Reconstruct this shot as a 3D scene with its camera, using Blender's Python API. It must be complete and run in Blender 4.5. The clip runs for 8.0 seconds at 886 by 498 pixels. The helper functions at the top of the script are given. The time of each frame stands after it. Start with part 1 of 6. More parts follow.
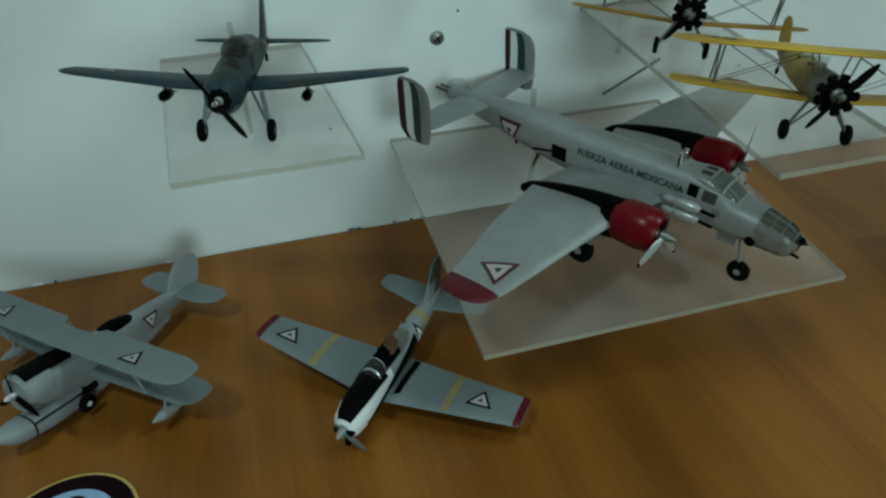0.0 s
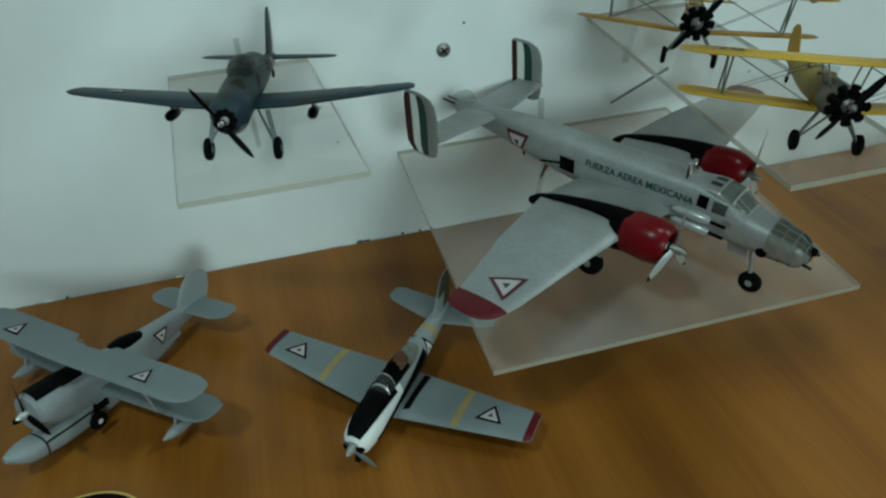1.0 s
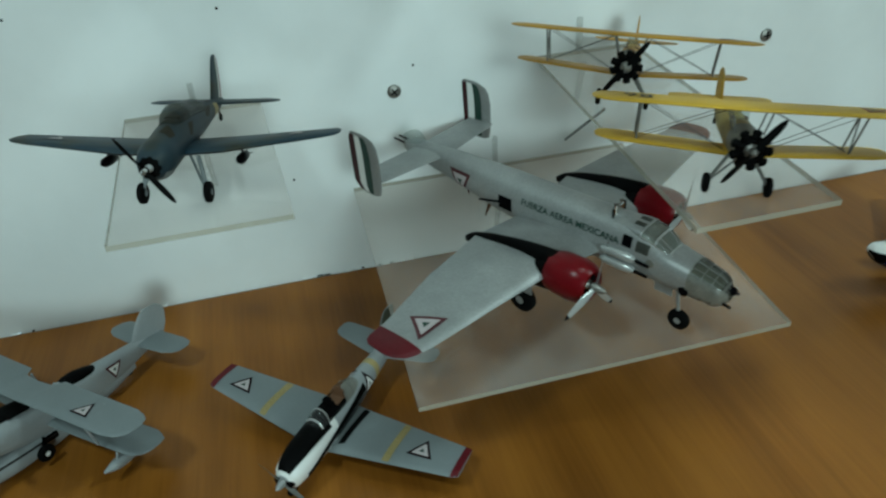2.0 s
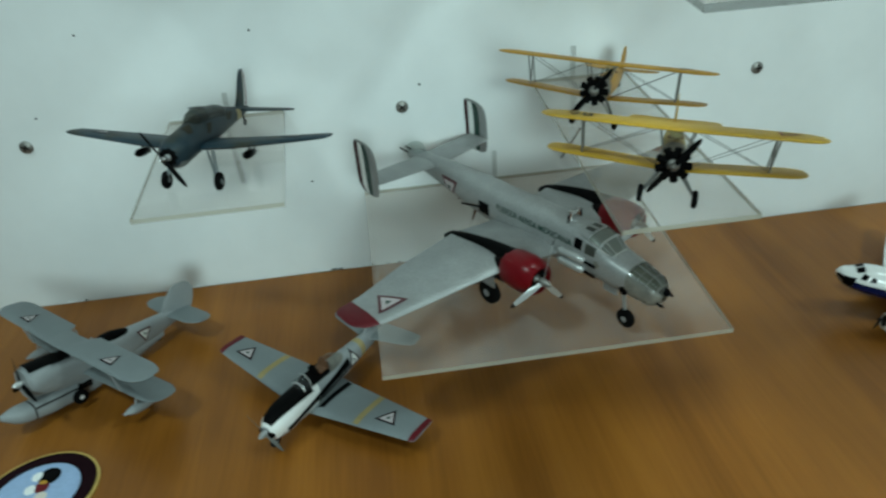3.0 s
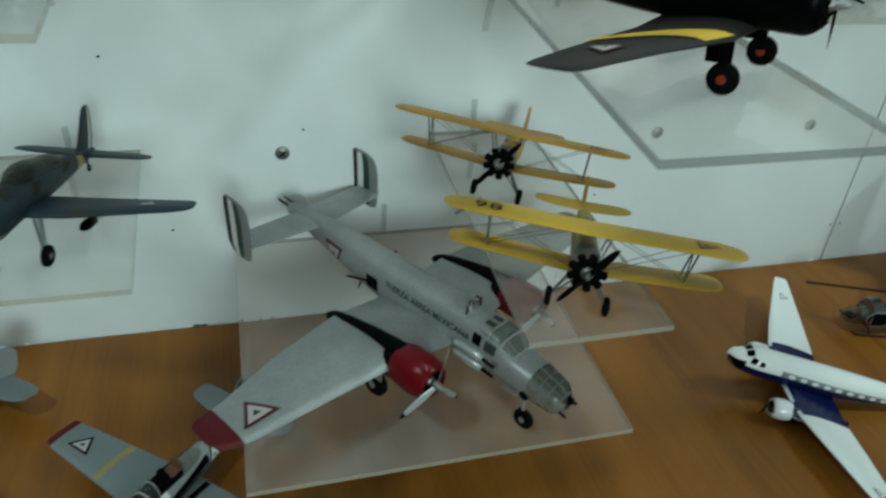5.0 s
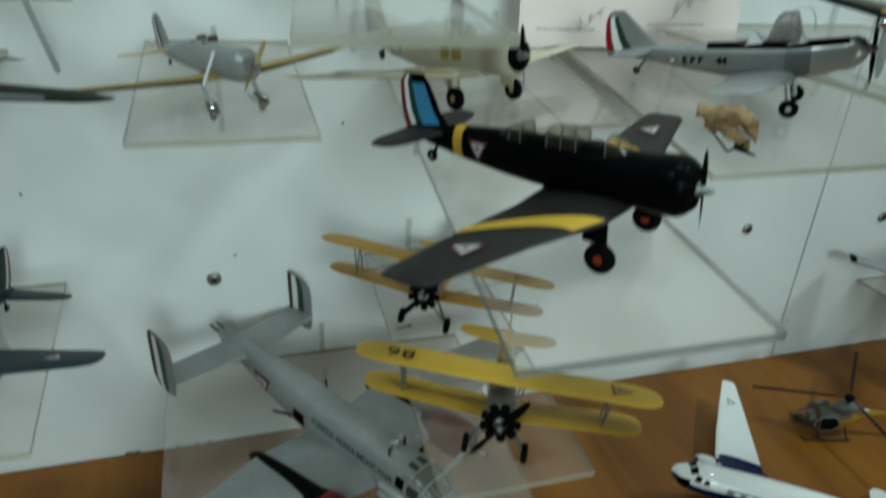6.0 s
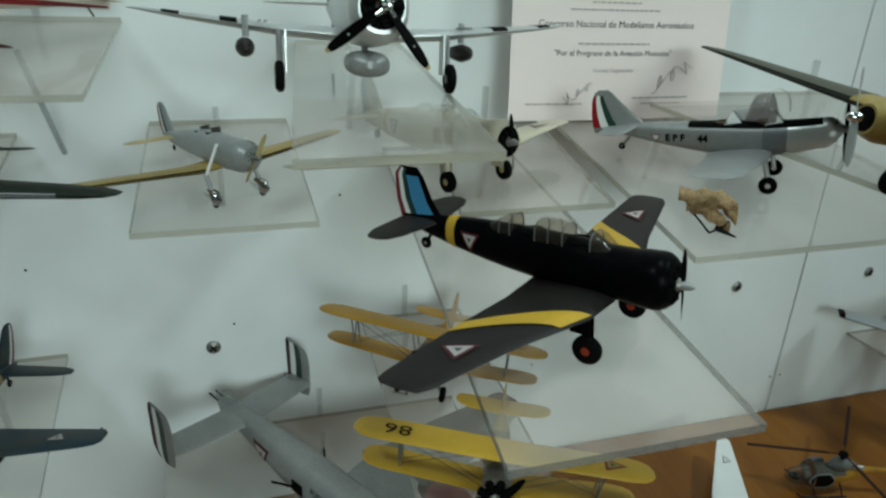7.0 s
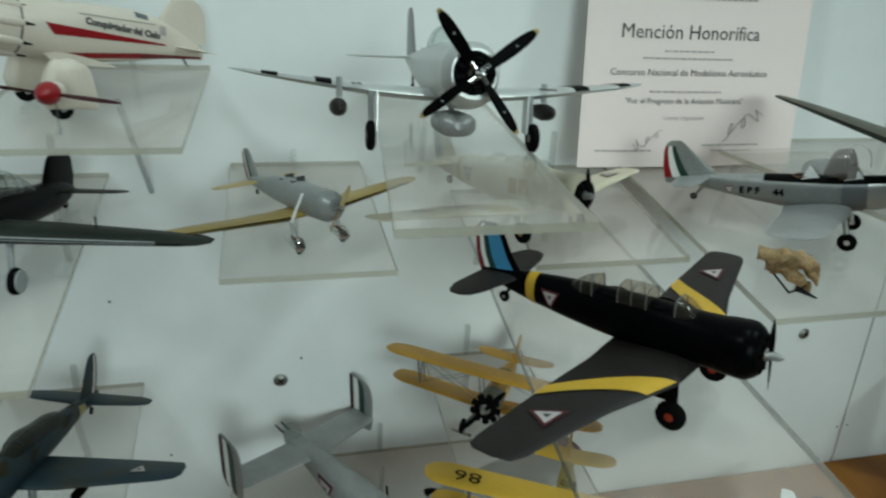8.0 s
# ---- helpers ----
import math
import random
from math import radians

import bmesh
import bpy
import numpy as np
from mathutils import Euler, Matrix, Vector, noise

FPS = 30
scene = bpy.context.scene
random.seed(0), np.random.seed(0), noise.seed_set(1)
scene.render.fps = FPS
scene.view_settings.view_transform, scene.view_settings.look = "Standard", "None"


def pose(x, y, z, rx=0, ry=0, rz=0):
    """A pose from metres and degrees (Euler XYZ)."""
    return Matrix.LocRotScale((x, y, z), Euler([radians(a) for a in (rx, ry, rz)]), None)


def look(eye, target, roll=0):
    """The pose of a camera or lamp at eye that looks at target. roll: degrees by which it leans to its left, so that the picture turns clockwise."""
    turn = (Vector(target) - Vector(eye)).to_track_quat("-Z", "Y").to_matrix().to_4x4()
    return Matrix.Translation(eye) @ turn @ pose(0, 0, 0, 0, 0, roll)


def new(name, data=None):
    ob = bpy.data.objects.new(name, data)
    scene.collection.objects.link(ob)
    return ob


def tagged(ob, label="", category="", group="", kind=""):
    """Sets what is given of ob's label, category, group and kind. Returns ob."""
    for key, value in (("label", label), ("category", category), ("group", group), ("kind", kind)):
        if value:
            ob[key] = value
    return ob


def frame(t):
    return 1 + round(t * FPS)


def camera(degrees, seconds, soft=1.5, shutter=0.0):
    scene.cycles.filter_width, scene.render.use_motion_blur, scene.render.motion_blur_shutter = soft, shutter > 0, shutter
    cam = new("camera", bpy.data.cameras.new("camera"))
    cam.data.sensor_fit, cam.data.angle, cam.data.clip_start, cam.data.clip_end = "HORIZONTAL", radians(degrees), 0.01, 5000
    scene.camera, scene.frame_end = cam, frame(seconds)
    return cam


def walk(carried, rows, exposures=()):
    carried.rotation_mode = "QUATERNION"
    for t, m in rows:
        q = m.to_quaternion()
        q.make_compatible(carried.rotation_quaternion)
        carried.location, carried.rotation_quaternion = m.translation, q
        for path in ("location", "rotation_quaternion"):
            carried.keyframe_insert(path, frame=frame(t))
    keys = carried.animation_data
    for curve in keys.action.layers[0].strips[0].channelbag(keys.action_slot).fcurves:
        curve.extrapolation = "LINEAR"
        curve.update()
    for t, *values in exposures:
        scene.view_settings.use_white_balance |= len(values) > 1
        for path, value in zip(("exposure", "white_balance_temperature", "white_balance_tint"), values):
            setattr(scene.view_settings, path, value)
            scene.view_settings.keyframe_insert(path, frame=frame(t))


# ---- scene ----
cam = camera(64.7, 8.0, 2.3, 0.5)
PATH = [
    (0, (-0.162, -0.602, 0.399), (0.261, 0.971, -0.763), -1.7),
    (0.5, (-0.161, -0.599, 0.4), (0.238, 0.984, -0.754), -2.3),
    (1, (-0.158, -0.597, 0.404), (0.236, 0.991, -0.748), -3.0),
    (1.5, (-0.145, -0.595, 0.407), (0.246, 0.995, -0.742), -3.4),
    (1.7, (-0.129, -0.598, 0.411), (0.266, 1.007, -0.715), -3.5),
    (2.8, (-0.039, -0.7, 0.43), (0.111, 1.006, -0.603), -5.0),
    (3, (-0.036, -0.707, 0.431), (0.129, 1.005, -0.589), -4.2),
    (3.2, (-0.027, -0.709, 0.428), (0.214, 0.982, -0.613), -2.3),
    (3.5, (-0.027, -0.695, 0.427), (0.32, 0.98, -0.609), -0.5),
    (3.7, (-0.032, -0.68, 0.426), (0.338, 0.983, -0.622), 0.3),
    (4, (-0.044, -0.655, 0.421), (0.37, 0.988, -0.642), 1.3),
    (4.2, (-0.048, -0.639, 0.426), (0.381, 1.003, -0.631), 2.1),
    (5.3, (-0.011, -0.601, 0.464), (0.556, 1.015, -0.569), 5.5),
    (5.5, (0.001, -0.594, 0.464), (0.62, 1.026, -0.532), 5.8),
    (5.7, (0.014, -0.594, 0.479), (0.582, 1.067, -0.479), 4.4),
    (5.9, (0.021, -0.595, 0.494), (0.583, 1.093, -0.42), 3.4),
    (6, (0.023, -0.595, 0.506), (0.584, 1.11, -0.377), 3.3),
    (6.2, (0.025, -0.597, 0.518), (0.604, 1.12, -0.33), 3.2),
    (6.5, (0.026, -0.597, 0.527), (0.635, 1.126, -0.286), 3.4),
    (7, (0.022, -0.598, 0.535), (0.602, 1.15, -0.244), 2.7),
    (7.5, (0.014, -0.594, 0.545), (0.558, 1.182, -0.195), 3.1),
    (8, (0.002, -0.593, 0.554), (0.464, 1.212, -0.174), 2.7),
]
EXPOSURES = [(0.0, -1.12, 6550, 12), (1.0, -0.91, 6600, 13), (1.5, -0.83, 6620, 14), (3.0, -0.63, 6660, 15), (4.0, -0.73, 6680, 15), (5.5, -0.95, 6780, 18), (6.5, -1.07, 6980, 22), (8.0, -1.09, 7100, 24)]
walk(cam, [(t, look(eye, target, roll)) for t, eye, target, roll in PATH], EXPOSURES)
# ---- world and lamps ----
world = bpy.data.worlds.new("room_air")
scene.world = world
world.use_nodes = True
world.node_tree.nodes["Background"].inputs[0].default_value = (0.75, 0.9, 1.0, 1)
world.node_tree.nodes["Background"].inputs[1].default_value = 0.03


def area_lamp(name, eye, target, sx, sy, power, colour):
    data = bpy.data.lights.new(name, "AREA")
    data.shape, data.size, data.size_y, data.energy, data.color = "RECTANGLE", sx, sy, power, colour
    ob = new(name, data)
    ob.matrix_world = look(eye, target)
    return ob


COOL = (0.665, 0.98, 0.965)
for side, eye, power in (("left", (-0.90, -0.75, 1.85), 19.5), ("right", (1.50, -0.75, 1.85), 27.5)):
    area_lamp("ceiling_lamp_" + side, eye, (0.2, -0.1, 0.15), 0.19, 0.19, power, COOL)
area_lamp("ceiling_lamp_middle", (0.45, -0.40, 1.95), (0.22, -0.22, 0.0), 0.45, 0.45, 1.3, COOL).data.spread = radians(46)
# frontal fill added to brighten the back panel; no window stands behind it
area_lamp("window_light", (0.25, -2.5, 0.80), (0.10, 0.0, 0.20), 1.4, 0.8, 3.9, COOL).data.spread = radians(34)


# ---- materials ----
def base_mat(name):
    m = bpy.data.materials.new(name)
    m.use_nodes = True
    nt = m.node_tree
    return m, nt, nt.nodes["Principled BSDF"]


def paint(name, col, rough=0.45, metal=0.0, vary=0.12, scale=60.0, bump=0.04, coat=0.0, spec=0.35):
    """Brush and spray paint on a plastic kit: two scales of mottling, faint relief."""
    m, nt, b = base_mat(name)
    n1, n2 = nt.nodes.new("ShaderNodeTexNoise"), nt.nodes.new("ShaderNodeTexNoise")
    geo = nt.nodes.new("ShaderNodeTexCoord")
    for n, s in ((n1, scale), (n2, scale * 9)):
        n.inputs["Scale"].default_value = s
        n.inputs["Detail"].default_value = 3
        nt.links.new(geo.outputs["Object"], n.inputs["Vector"])
    add = nt.nodes.new("ShaderNodeMath")
    add.operation = "ADD"
    nt.links.new(n1.outputs["Fac"], add.inputs[0])
    nt.links.new(n2.outputs["Fac"], add.inputs[1])
    ramp = nt.nodes.new("ShaderNodeValToRGB")
    ramp.color_ramp.elements[0].position, ramp.color_ramp.elements[1].position = 0.35, 0.75
    lo, hi = 1 - vary, 1 + vary
    ramp.color_ramp.elements[0].color = (*[min(1, c * lo) for c in col], 1)
    ramp.color_ramp.elements[1].color = (*[min(1, c * hi) for c in col], 1)
    half = nt.nodes.new("ShaderNodeMath")
    half.operation = "MULTIPLY"
    half.inputs[1].default_value = 0.5
    nt.links.new(add.outputs[0], half.inputs[0])
    nt.links.new(half.outputs[0], ramp.inputs["Fac"])
    nt.links.new(ramp.outputs["Color"], b.inputs["Base Color"])
    b.inputs["Roughness"].default_value, b.inputs["Metallic"].default_value = rough, metal
    b.inputs["Coat Weight"].default_value = coat
    b.inputs["Specular IOR Level"].default_value = spec
    if bump:
        bm_ = nt.nodes.new("ShaderNodeBump")
        bm_.inputs["Strength"].default_value, bm_.inputs["Distance"].default_value = bump, 0.0006
        nt.links.new(n2.outputs["Fac"], bm_.inputs["Height"])
        nt.links.new(bm_.outputs["Normal"], b.inputs["Normal"])
    return m


def clear_mat(name, tint, haze, haze_col, gloss_rough=0.08, gain=1.0):
    """Clear acrylic: light passes with a tint, a little dust scatters it, and the surface mirrors by Fresnel."""
    m, nt, b = base_mat(name)
    nt.nodes.remove(b)
    out = nt.nodes["Material Output"]
    tr, df, gl = (nt.nodes.new("ShaderNodeBsdf" + k) for k in ("Transparent", "Diffuse", "Glossy"))
    tr.inputs[0].default_value = (*tint, 1)
    df.inputs[0].default_value = (*haze_col, 1)
    gl.inputs["Roughness"].default_value = gloss_rough
    noise_ = nt.nodes.new("ShaderNodeTexNoise")
    noise_.inputs["Scale"].default_value = 35
    noise_.inputs["Detail"].default_value = 5
    dust = nt.nodes.new("ShaderNodeMapRange")
    dust.inputs["From Min"].default_value, dust.inputs["From Max"].default_value = 0.3, 0.7
    dust.inputs["To Min"].default_value, dust.inputs["To Max"].default_value = haze * 0.92, haze * 1.08
    nt.links.new(noise_.outputs["Fac"], dust.inputs["Value"])
    a, c = nt.nodes.new("ShaderNodeMixShader"), nt.nodes.new("ShaderNodeMixShader")
    lw = nt.nodes.new("ShaderNodeLayerWeight")
    lw.inputs["Blend"].default_value = 0.5
    steep, mul = nt.nodes.new("ShaderNodeMath"), nt.nodes.new("ShaderNodeMath")
    steep.operation, mul.operation = "POWER", "MULTIPLY_ADD"
    steep.inputs[1].default_value = 4.0
    mul.inputs[1].default_value, mul.inputs[2].default_value = 0.7 * gain, 0.035 * gain
    nt.links.new(lw.outputs["Facing"], steep.inputs[0])
    nt.links.new(steep.outputs[0], mul.inputs[0])
    nt.links.new(dust.outputs[0], a.inputs[0])
    nt.links.new(tr.outputs[0], a.inputs[1])
    nt.links.new(df.outputs[0], a.inputs[2])
    nt.links.new(mul.outputs[0], c.inputs[0])
    nt.links.new(a.outputs[0], c.inputs[1])
    nt.links.new(gl.outputs[0], c.inputs[2])
    nt.links.new(c.outputs[0], out.inputs["Surface"])
    return m


def wood_mat():
    m, nt, b = base_mat("wood_veneer")
    co = nt.nodes.new("ShaderNodeTexCoord")
    mp = nt.nodes.new("ShaderNodeMapping")
    mp.inputs["Scale"].default_value = (9.0, 0.9, 1.0)
    mp.inputs["Rotation"].default_value = (0, 0, radians(-3))
    nt.links.new(co.outputs["Object"], mp.inputs["Vector"])
    big, fine = nt.nodes.new("ShaderNodeTexNoise"), nt.nodes.new("ShaderNodeTexNoise")
    big.inputs["Scale"].default_value, big.inputs["Detail"].default_value, big.inputs["Distortion"].default_value = 2.2, 4, 0.6
    fine.inputs["Scale"].default_value, fine.inputs["Detail"].default_value = 34, 6
    mp2 = nt.nodes.new("ShaderNodeMapping")
    mp2.inputs["Scale"].default_value = (9.0, 0.35, 1.0)
    nt.links.new(co.outputs["Object"], mp2.inputs["Vector"])
    nt.links.new(mp.outputs[0], big.inputs["Vector"])
    nt.links.new(mp2.outputs[0], fine.inputs["Vector"])
    mix = nt.nodes.new("ShaderNodeMath")
    mix.operation = "MULTIPLY_ADD"
    mix.inputs[1].default_value = 0.26
    nt.links.new(fine.outputs["Fac"], mix.inputs[0])
    sc = nt.nodes.new("ShaderNodeMath")
    sc.operation = "MULTIPLY"
    sc.inputs[1].default_value = 0.85
    nt.links.new(big.outputs["Fac"], sc.inputs[0])
    nt.links.new(sc.outputs[0], mix.inputs[2])
    ramp = nt.nodes.new("ShaderNodeValToRGB")
    e = ramp.color_ramp.elements
    e[0].position, e[0].color = 0.34, (0.168, 0.053, 0.0056, 1)
    e[1].position, e[1].color = 0.70, (0.294, 0.105, 0.0142, 1)
    nt.links.new(mix.outputs[0], ramp.inputs["Fac"])
    nt.links.new(ramp.outputs["Color"], b.inputs["Base Color"])
    b.inputs["Roughness"].default_value = 0.34
    b.inputs["Specular IOR Level"].default_value = 0.24
    bp = nt.nodes.new("ShaderNodeBump")
    bp.inputs["Strength"].default_value, bp.inputs["Distance"].default_value = 0.12, 0.0008
    nt.links.new(fine.outputs["Fac"], bp.inputs["Height"])
    nt.links.new(bp.outputs["Normal"], b.inputs["Normal"])
    return m


WOOD = wood_mat()
WALLW = paint("white_laminate", (0.78, 0.80, 0.80), 0.38, vary=0.025, scale=5, bump=0.02)
# assumed tone for the unseen room, kept dark to weaken bounced light
ROOMW = paint("room_plaster", (0.26, 0.27, 0.27), 0.8, vary=0.04, scale=3)
DARKGAP = paint("dark_gap", (0.05, 0.05, 0.05), 0.8)
ACRYL = clear_mat("clear_acrylic", (0.985, 0.985, 0.98), 0.135, (0.82, 0.74, 0.68), gain=0.8)
BRACEM = clear_mat("clear_rod", (0.55, 0.57, 0.58), 0.25, (0.25, 0.26, 0.27))
BARGREY = clear_mat("clear_grey_bar", (0.80, 0.82, 0.82), 0.16, (0.42, 0.44, 0.44))
BARM = clear_mat("clear_bar", (0.95, 0.955, 0.95), 0.06, (0.5, 0.5, 0.48))
DOME = clear_mat("dusty_dome", (0.75, 0.73, 0.72), 0.42, (0.30, 0.26, 0.25), 0.15)
BUBBLE = clear_mat("dusky_bubble", (0.80, 0.77, 0.72), 0.10, (0.20, 0.17, 0.13), 0.15, 0.6)
SMOKE = clear_mat("smoked_canopy", (0.45, 0.48, 0.46), 0.30, (0.08, 0.075, 0.06), 0.2, 0.5)
ACRYL_EDGE = clear_mat("acrylic_edge", (0.76, 0.77, 0.73), 0.58, (0.54, 0.51, 0.42), 0.25)
GREY_EDGE = clear_mat("grey_acrylic_edge", (0.66, 0.68, 0.67), 0.5, (0.26, 0.27, 0.265), 0.25)
GLASS = clear_mat("canopy_plastic", (0.86, 0.90, 0.89), 0.04, (0.6, 0.6, 0.6), 0.05, 0.7)
STEEL = paint("screw_steel", (0.27, 0.26, 0.24), 0.48, 0.85, scale=400)
SILVER = paint("silver_paint", (0.30, 0.305, 0.30), 0.42, 0.3, 0.16)
SILVERB = paint("bright_silver_paint", (0.52, 0.53, 0.52), 0.30, 0.5, 0.06)
CHROME = paint("chrome", (0.75, 0.76, 0.76), 0.12, 1.0, 0.03)
BLACK = paint("black_paint", (0.002, 0.002, 0.0025), 0.3, vary=0.3, spec=0.03)
MATBLACK = paint("matt_black_paint", (0.003, 0.003, 0.003), 0.5, vary=0.3, spec=0.03)
RUBBER = paint("tyre_black", (0.005, 0.005, 0.005), 0.7, vary=0.3, spec=0.03)
RED = paint("red_paint", (0.14, 0.003, 0.006), 0.28, vary=0.2, spec=0.22)
HUBRED = paint("wheel_hub_red", (0.36, 0.035, 0.012), 0.5, vary=0.15)
RUDRED = paint("rudder_dark_red", (0.050, 0.010, 0.012), 0.5, spec=0.15)
OLDYELLOW = paint("aged_yellow_paint", (0.30, 0.215, 0.055), 0.5, vary=0.25, scale=90)
SIDEBROWN = paint("dull_brown_grey_paint", (0.085, 0.075, 0.058), 0.5, vary=0.4, scale=110, spec=0.2)
SIDEGREY = paint("side_panel_grey", (0.19, 0.20, 0.21), 0.4, 0.3, 0.1)
STRUTGREY = paint("strut_grey", (0.13, 0.13, 0.12), 0.5, vary=0.2)
WIREGREY = paint("rigging_grey", (0.075, 0.075, 0.07), 0.6, spec=0.1)
NOSECLEAR = clear_mat("nose_plastic", (0.74, 0.77, 0.74), 0.12, (0.26, 0.25, 0.21), 0.08, 0.8)
NOSEMETAL = paint("worn_nose_metal", (0.22, 0.215, 0.19), 0.42, 0.3, 0.35, scale=130)
NOSEGREY = paint("nose_panel_grey", (0.17, 0.16, 0.13), 0.5, vary=0.4, scale=110)
TIPRED = paint("tip_dark_red", (0.10, 0.006, 0.010), 0.42, vary=0.2, spec=0.2)
DKRED = paint("marking_red", (0.20, 0.014, 0.02), 0.5)
RIMRED = paint("marking_rim_red", (0.075, 0.010, 0.014), 0.5)
MARKPALE = paint("marking_faded_white", (0.46, 0.40, 0.40), 0.5, vary=0.08)
WHITE = paint("white_paint", (0.80, 0.80, 0.78), 0.35, vary=0.03)
GREEN = paint("marking_green", (0.010, 0.045, 0.032), 0.5)
YELLOW = paint("chrome_yellow_paint", (0.56, 0.325, 0.030), 0.45, vary=0.08)
OCHRE = paint("dull_ochre_paint", (0.36, 0.17, 0.020), 0.6, vary=0.35, scale=90, spec=0.15)
ORANGE = paint("orange_yellow_paint", (0.51, 0.255, 0.022), 0.45, vary=0.08)
GREY = paint("sea_grey_paint", (0.165, 0.187, 0.192), 0.5, vary=0.06)
LTGREY = paint("light_grey_paint", (0.285, 0.303, 0.308), 0.5, vary=0.06)
DKGREY = paint("charcoal_grey_paint", (0.019, 0.016, 0.015), 0.45, vary=0.15, spec=0.15)
def camo_mat():
    m, nt, b = base_mat("mottled_camouflage")
    co, big, fine = (nt.nodes.new("ShaderNode" + k) for k in ("TexCoord", "TexNoise", "TexNoise"))
    big.inputs["Scale"].default_value, big.inputs["Detail"].default_value = 34, 2
    fine.inputs["Scale"].default_value = 500
    ramp = nt.nodes.new("ShaderNodeValToRGB")
    e = ramp.color_ramp.elements
    e[0].position, e[0].color = 0.36, (0.030, 0.030, 0.020, 1)
    e[1].position, e[1].color = 0.62, (0.010, 0.028, 0.041, 1)
    mid = e.new(0.47)
    mid.color = (0.018, 0.033, 0.040, 1)
    mix = nt.nodes.new("ShaderNodeMath")
    mix.operation, mix.inputs[1].default_value, mix.inputs[2].default_value = "MULTIPLY_ADD", 0.12, -0.06
    add = nt.nodes.new("ShaderNodeMath")
    for n in (big, fine):
        nt.links.new(co.outputs["Object"], n.inputs["Vector"])
    nt.links.new(fine.outputs["Fac"], mix.inputs[0])
    nt.links.new(big.outputs["Fac"], add.inputs[0])
    nt.links.new(mix.outputs[0], add.inputs[1])
    nt.links.new(add.outputs[0], ramp.inputs["Fac"])
    nt.links.new(ramp.outputs["Color"], b.inputs["Base Color"])
    b.inputs["Roughness"].default_value, b.inputs["Specular IOR Level"].default_value = 0.5, 0.25
    return m


CAMOB = camo_mat()
CAMOO = paint("camouflage_brown", (0.030, 0.024, 0.014), 0.6, vary=0.5, scale=60, spec=0.15)
SPATGREY = paint("pale_grey_green_paint", (0.32, 0.335, 0.33), 0.4, 0.25, 0.12)
RACERED = paint("bright_racing_red", (0.30, 0.006, 0.010), 0.35, vary=0.12)
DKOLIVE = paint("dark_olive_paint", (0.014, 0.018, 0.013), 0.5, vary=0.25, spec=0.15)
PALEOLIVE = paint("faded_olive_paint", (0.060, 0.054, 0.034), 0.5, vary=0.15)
NAVY = paint("navy_gloss_paint", (0.004, 0.009, 0.058), 0.2, vary=0.1)
BANDGREY = paint("window_band_grey", (0.24, 0.26, 0.27), 0.3, vary=0.25, scale=120)
WINDOWGREY = paint("cabin_window_grey", (0.10, 0.115, 0.12), 0.25, vary=0.2)
SKIDBROWN = paint("dark_red_brown_paint", (0.030, 0.012, 0.008), 0.5, vary=0.25, spec=0.15)
SCREEN = paint("bright_screen", (0.92, 0.92, 0.91), 0.12, 0.0, 0.05, spec=0.5)
OLIVE = paint("olive_drab_paint", (0.055, 0.065, 0.045), 0.5, vary=0.2)
CREAM = paint("cream_paint", (0.66, 0.58, 0.50), 0.4, vary=0.04)
GHOSTTAN = paint("faded_tan_paint", (0.52, 0.46, 0.35), 0.5, vary=0.12)
YELLOWD = paint("mustard_paint", (0.36, 0.245, 0.07), 0.45, vary=0.1)
BANDY = paint("dull_band_yellow", (0.30, 0.225, 0.09), 0.5, vary=0.2)
PALEY = paint("pale_yellow_paint", (0.40, 0.30, 0.13), 0.45, vary=0.06)
SKYBLUE = paint("sky_blue_paint", (0.03, 0.25, 0.45), 0.45)
TAN = paint("tan_wood", (0.34, 0.21, 0.10), 0.7, vary=0.6, scale=60, bump=0.15)
PAPER = paint("certificate_paper", (0.84, 0.71, 0.68), 0.8, vary=0.015, scale=20, bump=0.01)
INK = paint("printed_ink", (0.10, 0.09, 0.09), 0.8)
INKPALE = paint("pale_printed_ink", (0.42, 0.36, 0.35), 0.8)
BROWN = paint("brown_leather", (0.13, 0.06, 0.03), 0.6)
MAROON = paint("badge_maroon", (0.013, 0.004, 0.006), 0.6, spec=0.03)
GOLD = paint("badge_gold", (0.62, 0.42, 0.12), 0.4, 0.3)
BADGEB = paint("badge_blue", (0.30, 0.42, 0.62), 0.5)

# ---- mesh helpers ----
SCALE = {}


def part(name, bm, mats, parent, label="", smooth=True, kind=""):
    k = SCALE.get(parent, 1.0) if parent else 1.0
    if k != 1.0:
        bmesh.ops.scale(bm, vec=(k, k, k), verts=bm.verts)
    me = bpy.data.meshes.new(name)
    bm.to_mesh(me)
    bm.free()
    for m in (mats if isinstance(mats, (list, tuple)) else [mats]):
        me.materials.append(m)
    if smooth:
        me.polygons.foreach_set("use_smooth", [True] * len(me.polygons))
        me.set_sharp_from_angle(angle=radians(38))
    ob = new(name, me)
    if parent:
        ob.parent = parent
        SCALE[ob] = k
    if label or kind:
        tagged(ob, label=label, kind=kind)
    return ob


def thing(name, label, category, k=1.0, group=""):
    ob = new(name)
    ob.empty_display_size = 0.02
    SCALE[ob] = k
    return tagged(ob, label, category, group)


